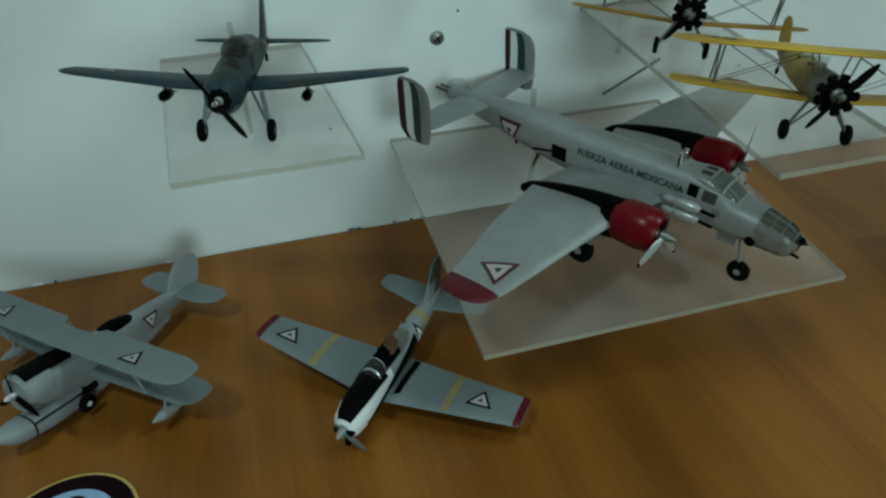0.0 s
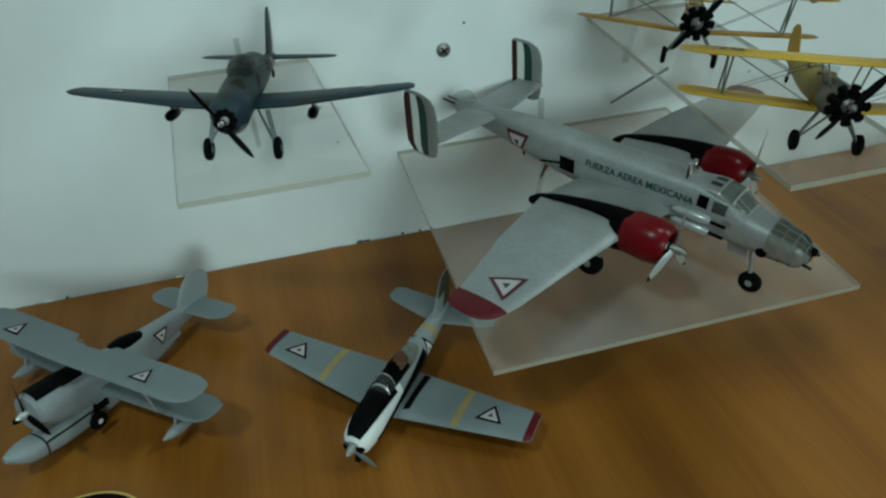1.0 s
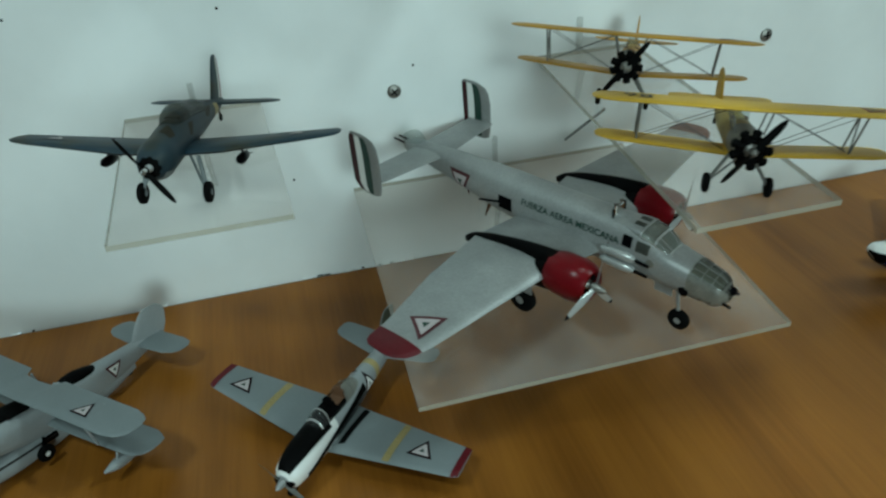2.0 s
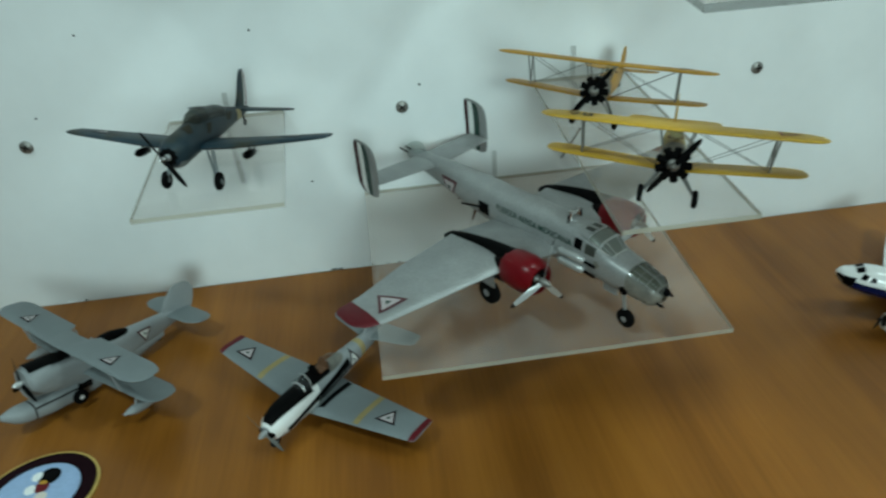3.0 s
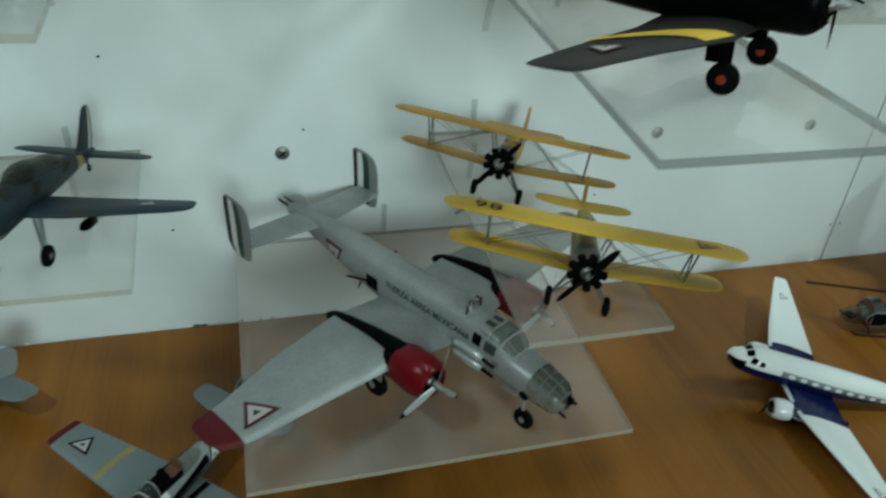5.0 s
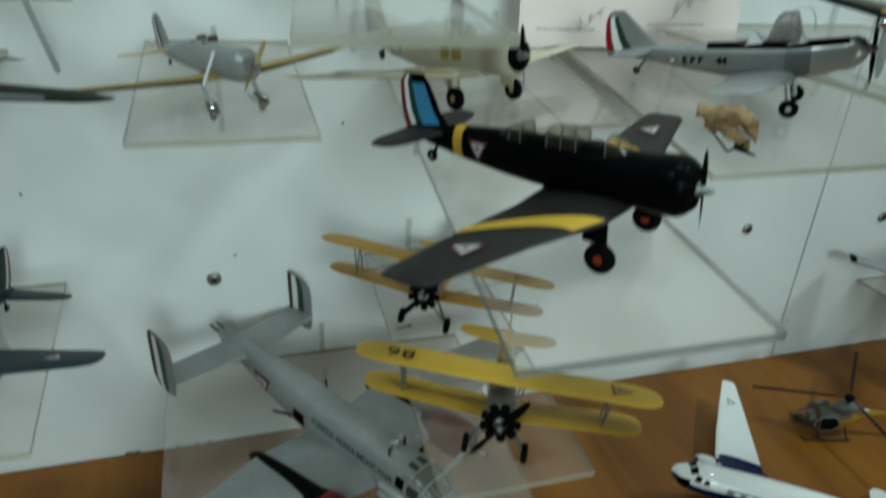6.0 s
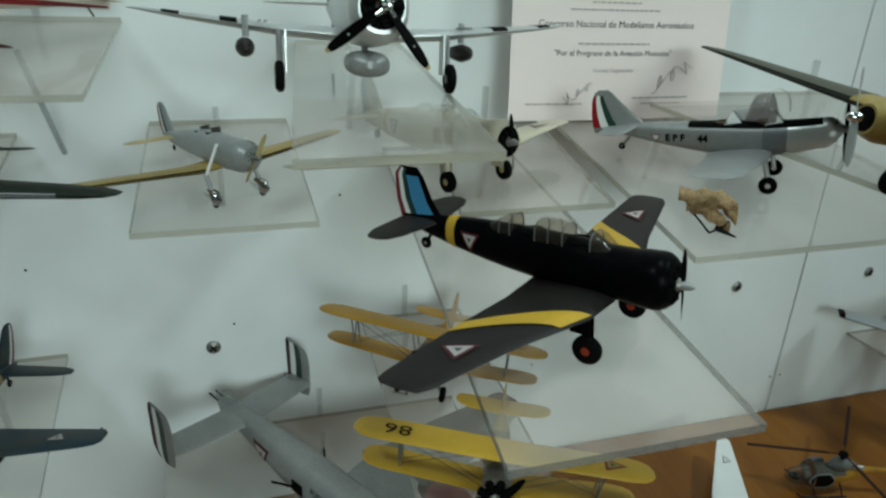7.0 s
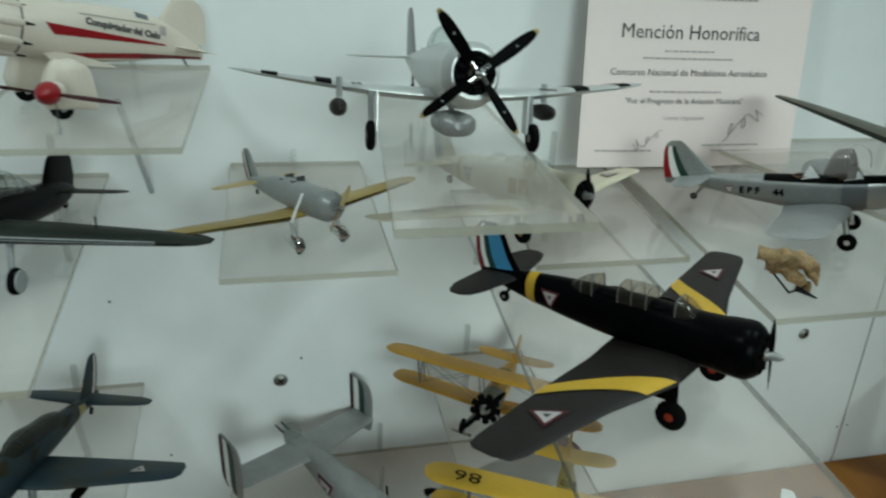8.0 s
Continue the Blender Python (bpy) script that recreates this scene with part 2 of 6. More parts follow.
def ring_loft(bm, rings, cap=True, closed=True):
    vs = [[bm.verts.new(p) for p in r] for r in rings]
    n = len(vs[0])
    for a, b in zip(vs, vs[1:]):
        for i in range(n if closed else n - 1):
            j = (i + 1) % n
            bm.faces.new((a[i], a[j], b[j], b[i]))
    if cap and closed:
        bm.faces.new(vs[0][::-1])
        bm.faces.new(vs[-1])
    bmesh.ops.recalc_face_normals(bm, faces=bm.faces)
    return vs


def basis(axis):
    a = Vector(axis).normalized()
    u = a.orthogonal().normalized()
    return a, u, a.cross(u)


def lathe(bm, origin, axis, profile, n=20):
    a, u, w = basis(axis)
    o = Vector(origin)
    rings = [[o + a * s + (u * math.cos(t) + w * math.sin(t)) * max(r, 1e-4) for t in [2 * math.pi * i / n for i in range(n)]] for s, r in profile]
    tmp = bmesh.new()
    ring_loft(tmp, rings)
    me = bpy.data.meshes.new("t")
    tmp.to_mesh(me)
    tmp.free()
    bm.from_mesh(me)
    bpy.data.meshes.remove(me)
    return bm


def tube(bm, p, q, r, r2=None, n=8):
    d = Vector(q) - Vector(p)
    return lathe(bm, p, d, [(0, r), (d.length, r if r2 is None else r2)], n)


def slab(bm, lo, hi, m=None):
    r = bmesh.ops.create_cube(bm, size=1)["verts"]
    mid, s = (Vector(lo) + Vector(hi)) / 2, Vector(hi) - Vector(lo)
    mm = (m or Matrix()) @ Matrix.Translation(mid) @ Matrix.Diagonal((*s, 1))
    bmesh.ops.transform(bm, matrix=mm, verts=r)
    return r


def dense(xs, ys, q):
    """Catmull-Rom through (xs, ys), xs falling or rising, sampled at q."""
    xs, ys = np.array(xs, float), np.array(ys, float)
    if xs[0] > xs[-1]:
        xs, ys = xs[::-1], ys[::-1]
    m = np.gradient(ys, xs) if len(xs) > 2 else np.full(len(xs), (ys[-1] - ys[0]) / (xs[-1] - xs[0]))
    i = np.clip(np.searchsorted(xs, q, side="right") - 1, 0, len(xs) - 2)
    h = xs[i + 1] - xs[i]
    t = np.clip((q - xs[i]) / h, 0, 1)
    return (2 * t**3 - 3 * t**2 + 1) * ys[i] + (t**3 - 2 * t**2 + t) * h * m[i] + (3 * t**2 - 2 * t**3) * ys[i + 1] + (t**3 - t**2) * h * m[i + 1]


class Body:
    """A lofted hull along x: stations (x, centre height, half width, up, down), nose first."""

    def __init__(self, stations, power=2.2, steps=4):
        self.st, self.n = stations, power
        self.xs = [s[0] for s in stations]
        q = []
        for a, b in zip(self.xs, self.xs[1:]):
            q += [a + (b - a) * i / steps for i in range(steps)]
        self.q = q + [self.xs[-1]]

    def at(self, x):
        v = [float(dense(self.xs, [s[i] for s in self.st], np.float64(x))) for i in (1, 2, 3, 4)]
        return v[0], max(v[1], 0.004), max(v[2], 0.004), max(v[3], 0.004)

    def ring(self, x, n=24, grow=0.0):
        zc, w, u, d = self.at(x)
        out = []
        for i in range(n):
            t = 2 * math.pi * i / n
            c, s = math.cos(t), math.sin(t)
            e = 2 / self.n
            y = (w + grow) * math.copysign(abs(c) ** e, c)
            z = ((u if s > 0 else d) + grow) * math.copysign(abs(s) ** e, s)
            out.append((x, y, zc + z))
        return out

    def mesh(self, n=24, x0=None, x1=None, grow=0.0):
        bm = bmesh.new()
        q = [x for x in self.q if (x0 is None or x <= x0) and (x1 is None or x >= x1)]
        if x0 is not None:
            q = [x0] + [x for x in q if x < x0]
        if x1 is not None:
            q = [x for x in q if x > x1] + [x1]
        ring_loft(bm, [self.ring(x, n, grow) for x in q])
        return bm

    def side(self, sgn, off=0.02):
        def f(x, z):
            zc, w, u, d = self.at(x)
            h = u if z > zc else d
            k = min(abs(z - zc) / h, 0.995)
            return Vector((x, sgn * (w * (1 - k**self.n) ** (1 / self.n) + off), z))
        return f

    def round(self, off=0.02):
        def f(x, a):
            zc, w, u, d = self.at(x)
            c, s, e = math.cos(radians(a)), math.sin(radians(a)), 2 / self.n
            return Vector((x, (w + off) * math.copysign(abs(c) ** e, c), zc + ((u if s > 0 else d) + off) * math.copysign(abs(s) ** e, s)))
        return f

    def top(self, off=0.02):
        def f(x, y):
            zc, w, u, d = self.at(x)
            k = min(abs(y) / w, 0.98)
            return Vector((x, y, zc + u * (1 - k**self.n) ** (1 / self.n) + off))
        return f


def foil(x0, chord, thick, n=9):
    """Section points, upper rear to nose to lower rear, as (x, height); x forward, leading edge at x0."""
    c = [0.5 * (1 + math.cos(math.pi * i / n)) for i in range(n + 1)]
    t = lambda s: 5 * thick * chord * (0.2969 * math.sqrt(s) - 0.126 * s - 0.3516 * s * s + 0.2843 * s**3 - 0.1015 * s**4)
    return [(x0 - s * chord, t(s) * 1.1 + 0.004 * chord) for s in c] + [(x0 - s * chord, -t(s) * 0.75 - 0.004 * chord) for s in c[-2::-1]]


class Wing:
    """Ribs (span, leading edge x, chord, height, thickness) from the middle outwards; upright=True for a fin along z."""

    def __init__(self, ribs, upright=False, mirror=True, steps=3, shift=0.0):
        self.r, self.up, self.mir, self.sh = ribs, upright, mirror, shift
        self.ys = [r[0] for r in ribs]
        q = []
        for a, b in zip(self.ys, self.ys[1:]):
            q += [a + (b - a) * i / steps for i in range(steps)]
        self.q = q + [self.ys[-1]]

    def at(self, y):
        return [float(np.interp(abs(y) if self.mir else y, self.ys, [r[i] for r in self.r])) for i in (1, 2, 3, 4)]

    def put(self, y, x, h):
        return Vector((x, h + self.sh, y)) if self.up else Vector((x, y, h))

    def mesh(self, lo=None, hi=None):
        q = self.q if not self.mir else [-y for y in self.q[:0:-1]] + self.q
        if lo is not None:
            q = [lo] + [y for y in q if lo < y < hi] + [hi]
        rings = []
        for y in q:
            x, c, z, t = self.at(y)
            rings.append([self.put(y, a, z + h) for a, h in foil(x, c, t)])
        bm = bmesh.new()
        ring_loft(bm, rings)
        return bm

    def skin(self, side=1, off=0.02):
        def f(y, s):
            x, c, z, t = self.at(y)
            s = min(max(s, 0.0), 1.0)
            h = 5 * t * c * (0.2969 * math.sqrt(s) - 0.126 * s - 0.3516 * s * s + 0.2843 * s**3 - 0.1015 * s**4) * (1.1 if side > 0 else 0.75) + 0.004 * c + off
            return self.put(y, x - s * c, z + side * h)
        return f


def sheet(surf, quad, n=6, m=6):
    """A grid laid on surf between four (u, v) corners, in order round."""
    a, b, c, d = [Vector((*p, 0)) for p in quad]
    bm = bmesh.new()
    vs = []
    for i in range(n + 1):
        l, r = a.lerp(d, i / n), b.lerp(c, i / n)
        vs.append([bm.verts.new(surf(*l.lerp(r, j / m)[:2])) for j in range(m + 1)])
    for i in range(n):
        for j in range(m):
            bm.faces.new((vs[i][j], vs[i][j + 1], vs[i + 1][j + 1], vs[i + 1][j]))
    return bm


def wrap_band(body, x0, x1, t0=0, t1=360, grow=0.015, n=24, steps=3):
    """A band of paint round a hull, between two stations and two angles (0 is +y, 90 is up)."""
    bm = bmesh.new()
    rows = []
    for i in range(steps + 1):
        x = x0 + (x1 - x0) * i / steps
        zc, w, u, d = body.at(x)
        row = []
        for j in range(n + 1):
            t = radians(t0 + (t1 - t0) * j / n)
            c, s, e = math.cos(t), math.sin(t), 2 / body.n
            row.append(bm.verts.new((x, (w + grow) * math.copysign(abs(c) ** e, c), zc + ((u if s > 0 else d) + grow) * math.copysign(abs(s) ** e, s))))
        rows.append(row)
    for a, b in zip(rows, rows[1:]):
        for j in range(n):
            bm.faces.new((a[j], a[j + 1], b[j + 1], b[j]))
    return bm


def roundel(surf, u, v, size, parent, turn=0.0, su=1.0, sv=1.0, lifts=(0.0, 0.006, 0.012), rim=None, mid=None, core=None):
    """A triangle badge in three nested colours laid on a surface; (u, v) its middle."""
    bm = bmesh.new()
    for k, (s, lift) in enumerate(zip((1.0, 0.68, 0.22), lifts)):
        pts = []
        for i in range(3):
            a = radians(turn + 120 * i)
            pts.append(Vector((u + su * s * size * math.cos(a), v + sv * s * size * math.sin(a), 0)))
        n = 4
        grid = {}
        for i in range(n + 1):
            for j in range(n + 1 - i):
                p = pts[0] + (pts[1] - pts[0]) * (i / n) + (pts[2] - pts[0]) * (j / n)
                q = surf(p.x, p.y)
                grid[i, j] = bm.verts.new(q + ROUND_OUT(surf, q) * lift)
        for i in range(n):
            for j in range(n - i):
                f = bm.faces.new((grid[i, j], grid[i + 1, j], grid[i, j + 1]))
                f.material_index = k
                if i + j < n - 1:
                    f = bm.faces.new((grid[i + 1, j], grid[i + 1, j + 1], grid[i, j + 1]))
                    f.material_index = k
    return part("marking", bm, (rim or DKRED, mid or WHITE, core or GREEN), parent, "triangle marking with dark rim" if rim else "red, white and green triangle marking", smooth=False)


def ROUND_OUT(surf, q):
    return OUTWARD.get(surf, Vector((0, 0, 1)))


OUTWARD = {}


def facing(surf, out):
    OUTWARD[surf] = Vector(out)
    return surf


def letters(text, size, surf, u, v, parent, mat, flip=1, name="lettering", vflip=1, label="", align="CENTER", thick=0.0):
    """Built-in font laid on a surface: u runs along the line, v up it."""
    cu = bpy.data.curves.new("t", "FONT")
    cu.body, cu.size, cu.align_x, cu.align_y, cu.resolution_u, cu.offset = text, size, align, "CENTER", 2, thick
    ob = bpy.data.objects.new("t", cu)
    scene.collection.objects.link(ob)
    bpy.context.view_layer.update()
    me = bpy.data.meshes.new_from_object(ob.evaluated_get(bpy.context.evaluated_depsgraph_get()))
    bpy.data.objects.remove(ob)
    bm = bmesh.new()
    bm.from_mesh(me)
    bpy.data.meshes.remove(me)
    for w in bm.verts:
        w.co = surf(u + flip * w.co.x, v + vflip * w.co.y)
    return part(name, bm, mat, parent, label, smooth=False)


def wheel(parent, c, r, w, axis=(0, 1, 0), hub=SILVER, hub_r=0.55, name="wheel"):
    a = Vector(axis).normalized()
    bm = lathe(bmesh.new(), Vector(c) - a * w / 2, a, [(0, r * hub_r), (0.02 * w, r * 0.8), (0.2 * w, r * 0.97), (0.5 * w, r), (0.8 * w, r * 0.97), (0.98 * w, r * 0.8), (w, r * hub_r)], 20)
    ob = part(name, bm, RUBBER, parent, "black rubber tyre")
    bm = lathe(bmesh.new(), Vector(c) - a * w * 0.56, a, [(0, r * 0.12), (0.06 * w, r * 0.3), (0.1 * w, r * hub_r), (1.02 * w, r * hub_r), (1.06 * w, r * 0.3), (1.12 * w, r * 0.12)], 16)
    part("hub", bm, hub, ob)
    return ob


def strut(parent, p, q, r, mat, name="strut", r2=None, n=8):
    return part(name, tube(bmesh.new(), p, q, r, r2, n), mat, parent)


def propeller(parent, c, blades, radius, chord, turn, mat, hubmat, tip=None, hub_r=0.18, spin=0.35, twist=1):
    c = Vector(c)
    bm = lathe(bmesh.new(), c - Vector((0.12, 0, 0)), (1, 0, 0), [(0, hub_r), (0.2, hub_r), (0.2 + spin * 0.6, hub_r * 0.7), (0.2 + spin, hub_r * 0.15)], 14)
    hub = part("propeller", bm, hubmat, parent)
    for i in range(blades):
        rings, tips = [], []
        for k in range(9):
            s = k / 8
            r = hub_r * 0.6 + (radius - hub_r * 0.6) * s
            w = chord * (0.45 + 0.75 * math.sin(math.pi * min(0.12 + s * 0.8, 1)) ** 0.8) * (1 if k < 7 else (0.92 if k == 7 else 0.45))
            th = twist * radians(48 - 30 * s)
            t = chord * (0.22 - 0.17 * s)
            ring = []
            for a in range(8):
                f = 2 * math.pi * a / 8
                x, y = t * 0.5 * math.sin(f), w * 0.5 * math.cos(f)
                ring.append(Vector((x * math.cos(th) + y * math.sin(th), -x * math.sin(th) + y * math.cos(th), r)))
            rings.append(ring)
        rot = Matrix.Translation(c) @ Matrix.Rotation(radians(turn + 360 * i / blades), 4, "X")
        rings = [[rot @ p for p in r] for r in rings]
        bm = bmesh.new()
        ring_loft(bm, rings)
        bl = part("blade", bm, mat, hub)
        if tip:
            bm = bmesh.new()
            ring_loft(bm, [[p + (p - sum(r, Vector()) / 8) * 0.06 for p in r] for r in (rings[7:] if tip is MATBLACK else [[a.lerp(c, .55) for a, c in zip(rings[7], rings[8])], rings[8]])])
            part("blade_tip", bm, tip, hub)
    return hub


def radial(parent, c, r, n=9, mat=MATBLACK, mid=STEEL):
    bm = lathe(bmesh.new(), Vector(c) - Vector((0.3, 0, 0)), (1, 0, 0), [(0, r * 0.42), (0.32, r * 0.42), (0.45, r * 0.3), (0.52, r * 0.12)], 14)
    eng = part("engine", bm, mid, parent, "dark radial engine")
    for i in range(n):
        a = 2 * math.pi * i / n
        d = Vector((0, math.cos(a), math.sin(a)))
        bm = lathe(bmesh.new(), Vector(c) + d * r * 0.35, d, [(0, r * 0.2), (r * 0.1, r * 0.26), (r * 0.2, r * 0.2), (r * 0.3, r * 0.26), (r * 0.4, r * 0.2), (r * 0.5, r * 0.25), (r * 0.62, r * 0.17)], 8)
        part("cylinder", bm, mat, eng)
    return eng


def stand(root, local, world_at, heading, pitch=0.0, roll=0.0):
    """Sets a model so that its local point lies at a place; heading from +x, pitch nose up."""
    k = SCALE[root]
    turn = Matrix.Rotation(radians(heading), 4, "Z") @ Matrix.Rotation(radians(-pitch), 4, "Y") @ Matrix.Rotation(radians(roll), 4, "X")
    root.matrix_world = Matrix.Translation(Vector(world_at) - (turn @ (Vector(local) * k))) @ turn
    return root


def settle(root, rest):
    """Lowers or lifts a model until its main wheels touch the support: a height, or a plate's (front height, depth, rise)."""
    bpy.context.view_layer.update()
    zf, depth, rise = rest if isinstance(rest, tuple) else (rest, 1.0, 0.0)
    gap = lambda p: p.z - zf - rise * max(0.0, 1 + p.y / depth)
    parts = [o for o in root.children_recursive if o.type == "MESH"]
    reach = {o: min(gap(o.matrix_world @ v.co) for v in o.data.vertices) for o in parts}
    tail = {o for o in parts if rise and (o.name.startswith("tail_") or (o.parent and o.parent.name.startswith("tail_")))}
    low = min(g for o, g in reach.items() if o not in tail)
    lift = 0.0002 - low
    root.matrix_world = Matrix.Translation((0, 0, lift)) @ root.matrix_world
    for o in tail:
        if o.parent == root and reach[o] + lift < 0.0002:
            o.location.z += 0.0004 - reach[o] - lift
    return root


def canopy(parent, stations, frames, power=2.0, mat=None, frame_mat=SILVER, wide=0.05):
    b = Body(stations, power)
    ob = part("canopy", b.mesh(20), mat or GLASS, parent, "clear framed canopy")
    for x in frames:
        part("canopy_frame", wrap_band(b, x + wide / 2, x - wide / 2, -10, 190, 0.012, 18, 1), frame_mat, ob)
    return ob


K = 1 / 48
# ---- the cabinet: board, back wall, room ----
def plain_box(name, lo, hi, mat, bevel=0.0, parent=None, kind="structure", label=""):
    bm = bmesh.new()
    slab(bm, lo, hi)
    if bevel:
        bmesh.ops.bevel(bm, geom=bm.edges[:], offset=bevel, segments=2, affect="EDGES")
    ob = part(name, bm, mat, parent, label, smooth=False)
    if not parent:
        tagged(ob, label or name.replace("_", " "), name.split("_")[0], kind=kind)
    return ob


plain_box("board", (-1.4, -0.98, -0.03), (2.0, 0.0, 0.0), WOOD, 0.002, label="orange-brown wood veneer base board of the display")
SEAM = 0.678
plain_box("wall_1", (-1.4, 0.0, -0.03), (SEAM - 0.0008, 0.018, 1.5), WALLW, 0.0006, label="white laminate back panel with screws")
plain_box("wall_2", (SEAM + 0.0008, 0.0, -0.03), (2.0, 0.018, 1.5), WALLW, 0.0006, label="white laminate back panel beside a narrow seam")
# unseen shell added round the display; its grey holds down the ambient fill
plain_box("wall_3", (-1.6, 0.022, -0.8), (2.2, 0.05, 2.6), ROOMW, label="plain wall behind the display")
plain_box("wall_4", (-1.64, -2.6, -0.8), (-1.6, 0.05, 2.6), ROOMW, label="plain grey side wall of the unseen room")
plain_box("wall_5", (2.2, -2.6, -0.8), (2.24, 0.05, 2.6), ROOMW, label="plain grey side wall of the unseen room")
plain_box("wall_6", (-1.64, -2.64, -0.8), (2.24, -2.6, 2.6), ROOMW, label="plain grey wall of the unseen room")
plain_box("ceiling", (-1.64, -2.64, 2.6), (2.24, 0.05, 2.64), ROOMW, label="plain grey ceiling of the unseen room")
plain_box("floor", (-1.64, -2.64, -0.84), (2.24, 0.05, -0.8), ROOMW, label="plain grey floor of the unseen room")


def screw(x, z, r=0.0065, turn=0.0):
    root = thing("wall_screw", "round steel screw head in the white panel", "screw", group="screws in the back panel")
    bm = lathe(bmesh.new(), (x, 0.0, z), (0, -1, 0), [(0, r), (0.0012, r), (0.0024, r * 0.72), (0.003, r * 0.3)], 18)
    part("screw_head", bm, STEEL, root)
    for a in (turn, turn + 90):
        bm = bmesh.new()
        slab(bm, (-r * 0.6, -0.0036, -0.0007), (r * 0.6, -0.0027, 0.0007), Matrix.Translation((x, 0, z)) @ Matrix.Rotation(radians(a), 4, "Y"))
        part("slot", bm, MATBLACK, root)
    return root


for i, (sx, sz) in enumerate(((-0.379, 0.187), (0.0, 0.188), (0.39, 0.190), (0.585, 0.190), (0.784, 0.190))):
    screw(sx, sz, turn=25 + 31 * i)

# small nail holes and specks in the panel
bm = bmesh.new()
for sx, sz in ((-0.105, 0.115), (0.02, 0.21), (-0.14, 0.28), (0.12, 0.33), (-0.36, 0.215), (-0.30, 0.29), (0.671, 0.052), (0.686, 0.053), (0.665, 0.34), (0.69, 0.34), (0.33, 0.12), (0.2, 0.05)):
    lathe(bm, (sx, 0.0, sz), (0, -1, 0), [(0, 0.0012), (0.0005, 0.0010)], 8)
tagged(part("wall_specks", bm, MATBLACK, None), "small dark specks on the white panel", "specks", kind="stuff")


def shelf(x0, x1, depth, z, skew=0.0, bar=None, drop=0.074, rise=0.016, brace=None, up=0.032, edge=None):
    """A clear acrylic plate, its front edge at z, sagging forward from the panel, held by an upright clear bar."""
    t = 0.004
    root = thing("acrylic_shelf", "clear acrylic shelf plate fixed to the white panel", "shelf", group="acrylic shelves")
    bm = bmesh.new()
    c = 0.0008
    pts = [(x0 + skew, -0.0005), (x0, -depth), (x1, -depth), (x1 + skew, -0.0005)]
    back = [z + rise, z, z, z + rise]
    lo = [bm.verts.new((x, y, b - t)) for (x, y), b in zip(pts, back)]
    hi = [bm.verts.new((x, y, b)) for (x, y), b in zip(pts, back)]
    bm.faces.new(hi), bm.faces.new(lo[::-1])
    for i in range(4):
        f = bm.faces.new((lo[i], lo[(i + 1) % 4], hi[(i + 1) % 4], hi[i]))
        f.material_index = 1
    bmesh.ops.recalc_face_normals(bm, faces=bm.faces)
    part("plate", bm, (ACRYL, edge or ACRYL_EDGE), root, smooth=False)
    bx = (x0 + x1) / 2 + skew if bar is None else bar
    top = z + rise
    for a, b in ((top + 0.0004, top + up), (top - drop, top - t - 0.0030)):
        if b - a < 0.006:
            continue
        bm = bmesh.new()
        lean = Matrix() if a > z else Matrix(((1, 0, 0, 0), (0, 1, -0.30, 0.30 * a), (0, 0, 1, 0), (0, 0, 0, 1)))
        slab(bm, (bx - 0.0022, -0.005, a), (bx + 0.0022, -0.0005, b), lean)
        part("support_bar", bm, BARM, root, smooth=False)
    if brace:
        part("brace", tube(bmesh.new(), *brace[:2], brace[2], n=8), BRACEM if brace[2] < 0.002 else BARGREY, root, "thin clear brace rod")
    return root


shelf(-0.050, 0.2375, 0.283, 0.070, 0.0, 0.096, rise=0.0255)
shelf(-0.222, -0.107, 0.218, 0.198, -0.014, -0.176, rise=0.0, up=0.024)
shelf(0.127, 0.228, 0.306, 0.189, 0.012, 0.182, 0.05, 0.013, ((0.173, -0.001, 0.1105), (0.155, -0.118, 0.190), 0.0014))
shelf(0.113, 0.229, 0.412, 0.361, 0.045, 0.186, rise=0.012, edge=GREY_EDGE)
shelf(-0.032, 0.075, 0.197, 0.3818, 0.0, 0.019, rise=0.0192, up=0.011)
shelf(0.275, 0.52, 0.294, 0.3815, 0.036, rise=0.0225)
shelf(-0.225, -0.107, 0.296, 0.3765, -0.02, -0.165, rise=0.018)
shelf(-0.175, -0.049, 0.172, 0.455, 0.006, -0.099, 0.012, 0.025, ((-0.096, -0.002, 0.378), (-0.099, -0.075, 0.4648), 0.0021))
shelf(0.046, 0.131, 0.345, 0.463, 0.04, rise=0.002)
shelf(0.160, 0.268, 0.215, 0.388, 0.038, 0.253, rise=0.006)
shelf(0.779, 1.0, 0.25, 0.104, 0.0, 0.95, rise=0.0)
shelf(0.400, 0.66, 0.40, 0.417, 0.0, 0.62, rise=0.0)

# chipped paint where the panel meets the board
chip = random.Random(11)
for mat, n, label in ((WALLW, 26, "white"), (DARKGAP, 9, "dark")):
    bm = bmesh.new()
    for i in range(n):
        x = chip.uniform(-0.125, 0.0) if i % 3 else chip.uniform(-0.5, 0.66)
        l, h = chip.uniform(0.002, 0.007), chip.uniform(0.0004, 0.0010)
        z = chip.uniform(0.0, 0.0014) if label == "dark" else 0.0
        slab(bm, (x, -0.0012 - chip.uniform(0, 0.0012), z), (x + l, 0.0, z + h))
    tagged(part("joint_chips", bm, mat, None, smooth=False), label + " chips along the foot of the panel", "chips", kind="stuff")
# ---- model aircraft; sizes in metres of the real machine, scaled down ----
def tri_gear_leg(root, foot, top, r, wheel_r, wheel_w, mat=SILVER, hub=SILVER, hub_r=0.55):
    leg = strut(root, foot, top, r, mat, "gear_leg")
    wheel(root, foot, wheel_r, wheel_w, hub=hub, hub_r=hub_r)
    return leg


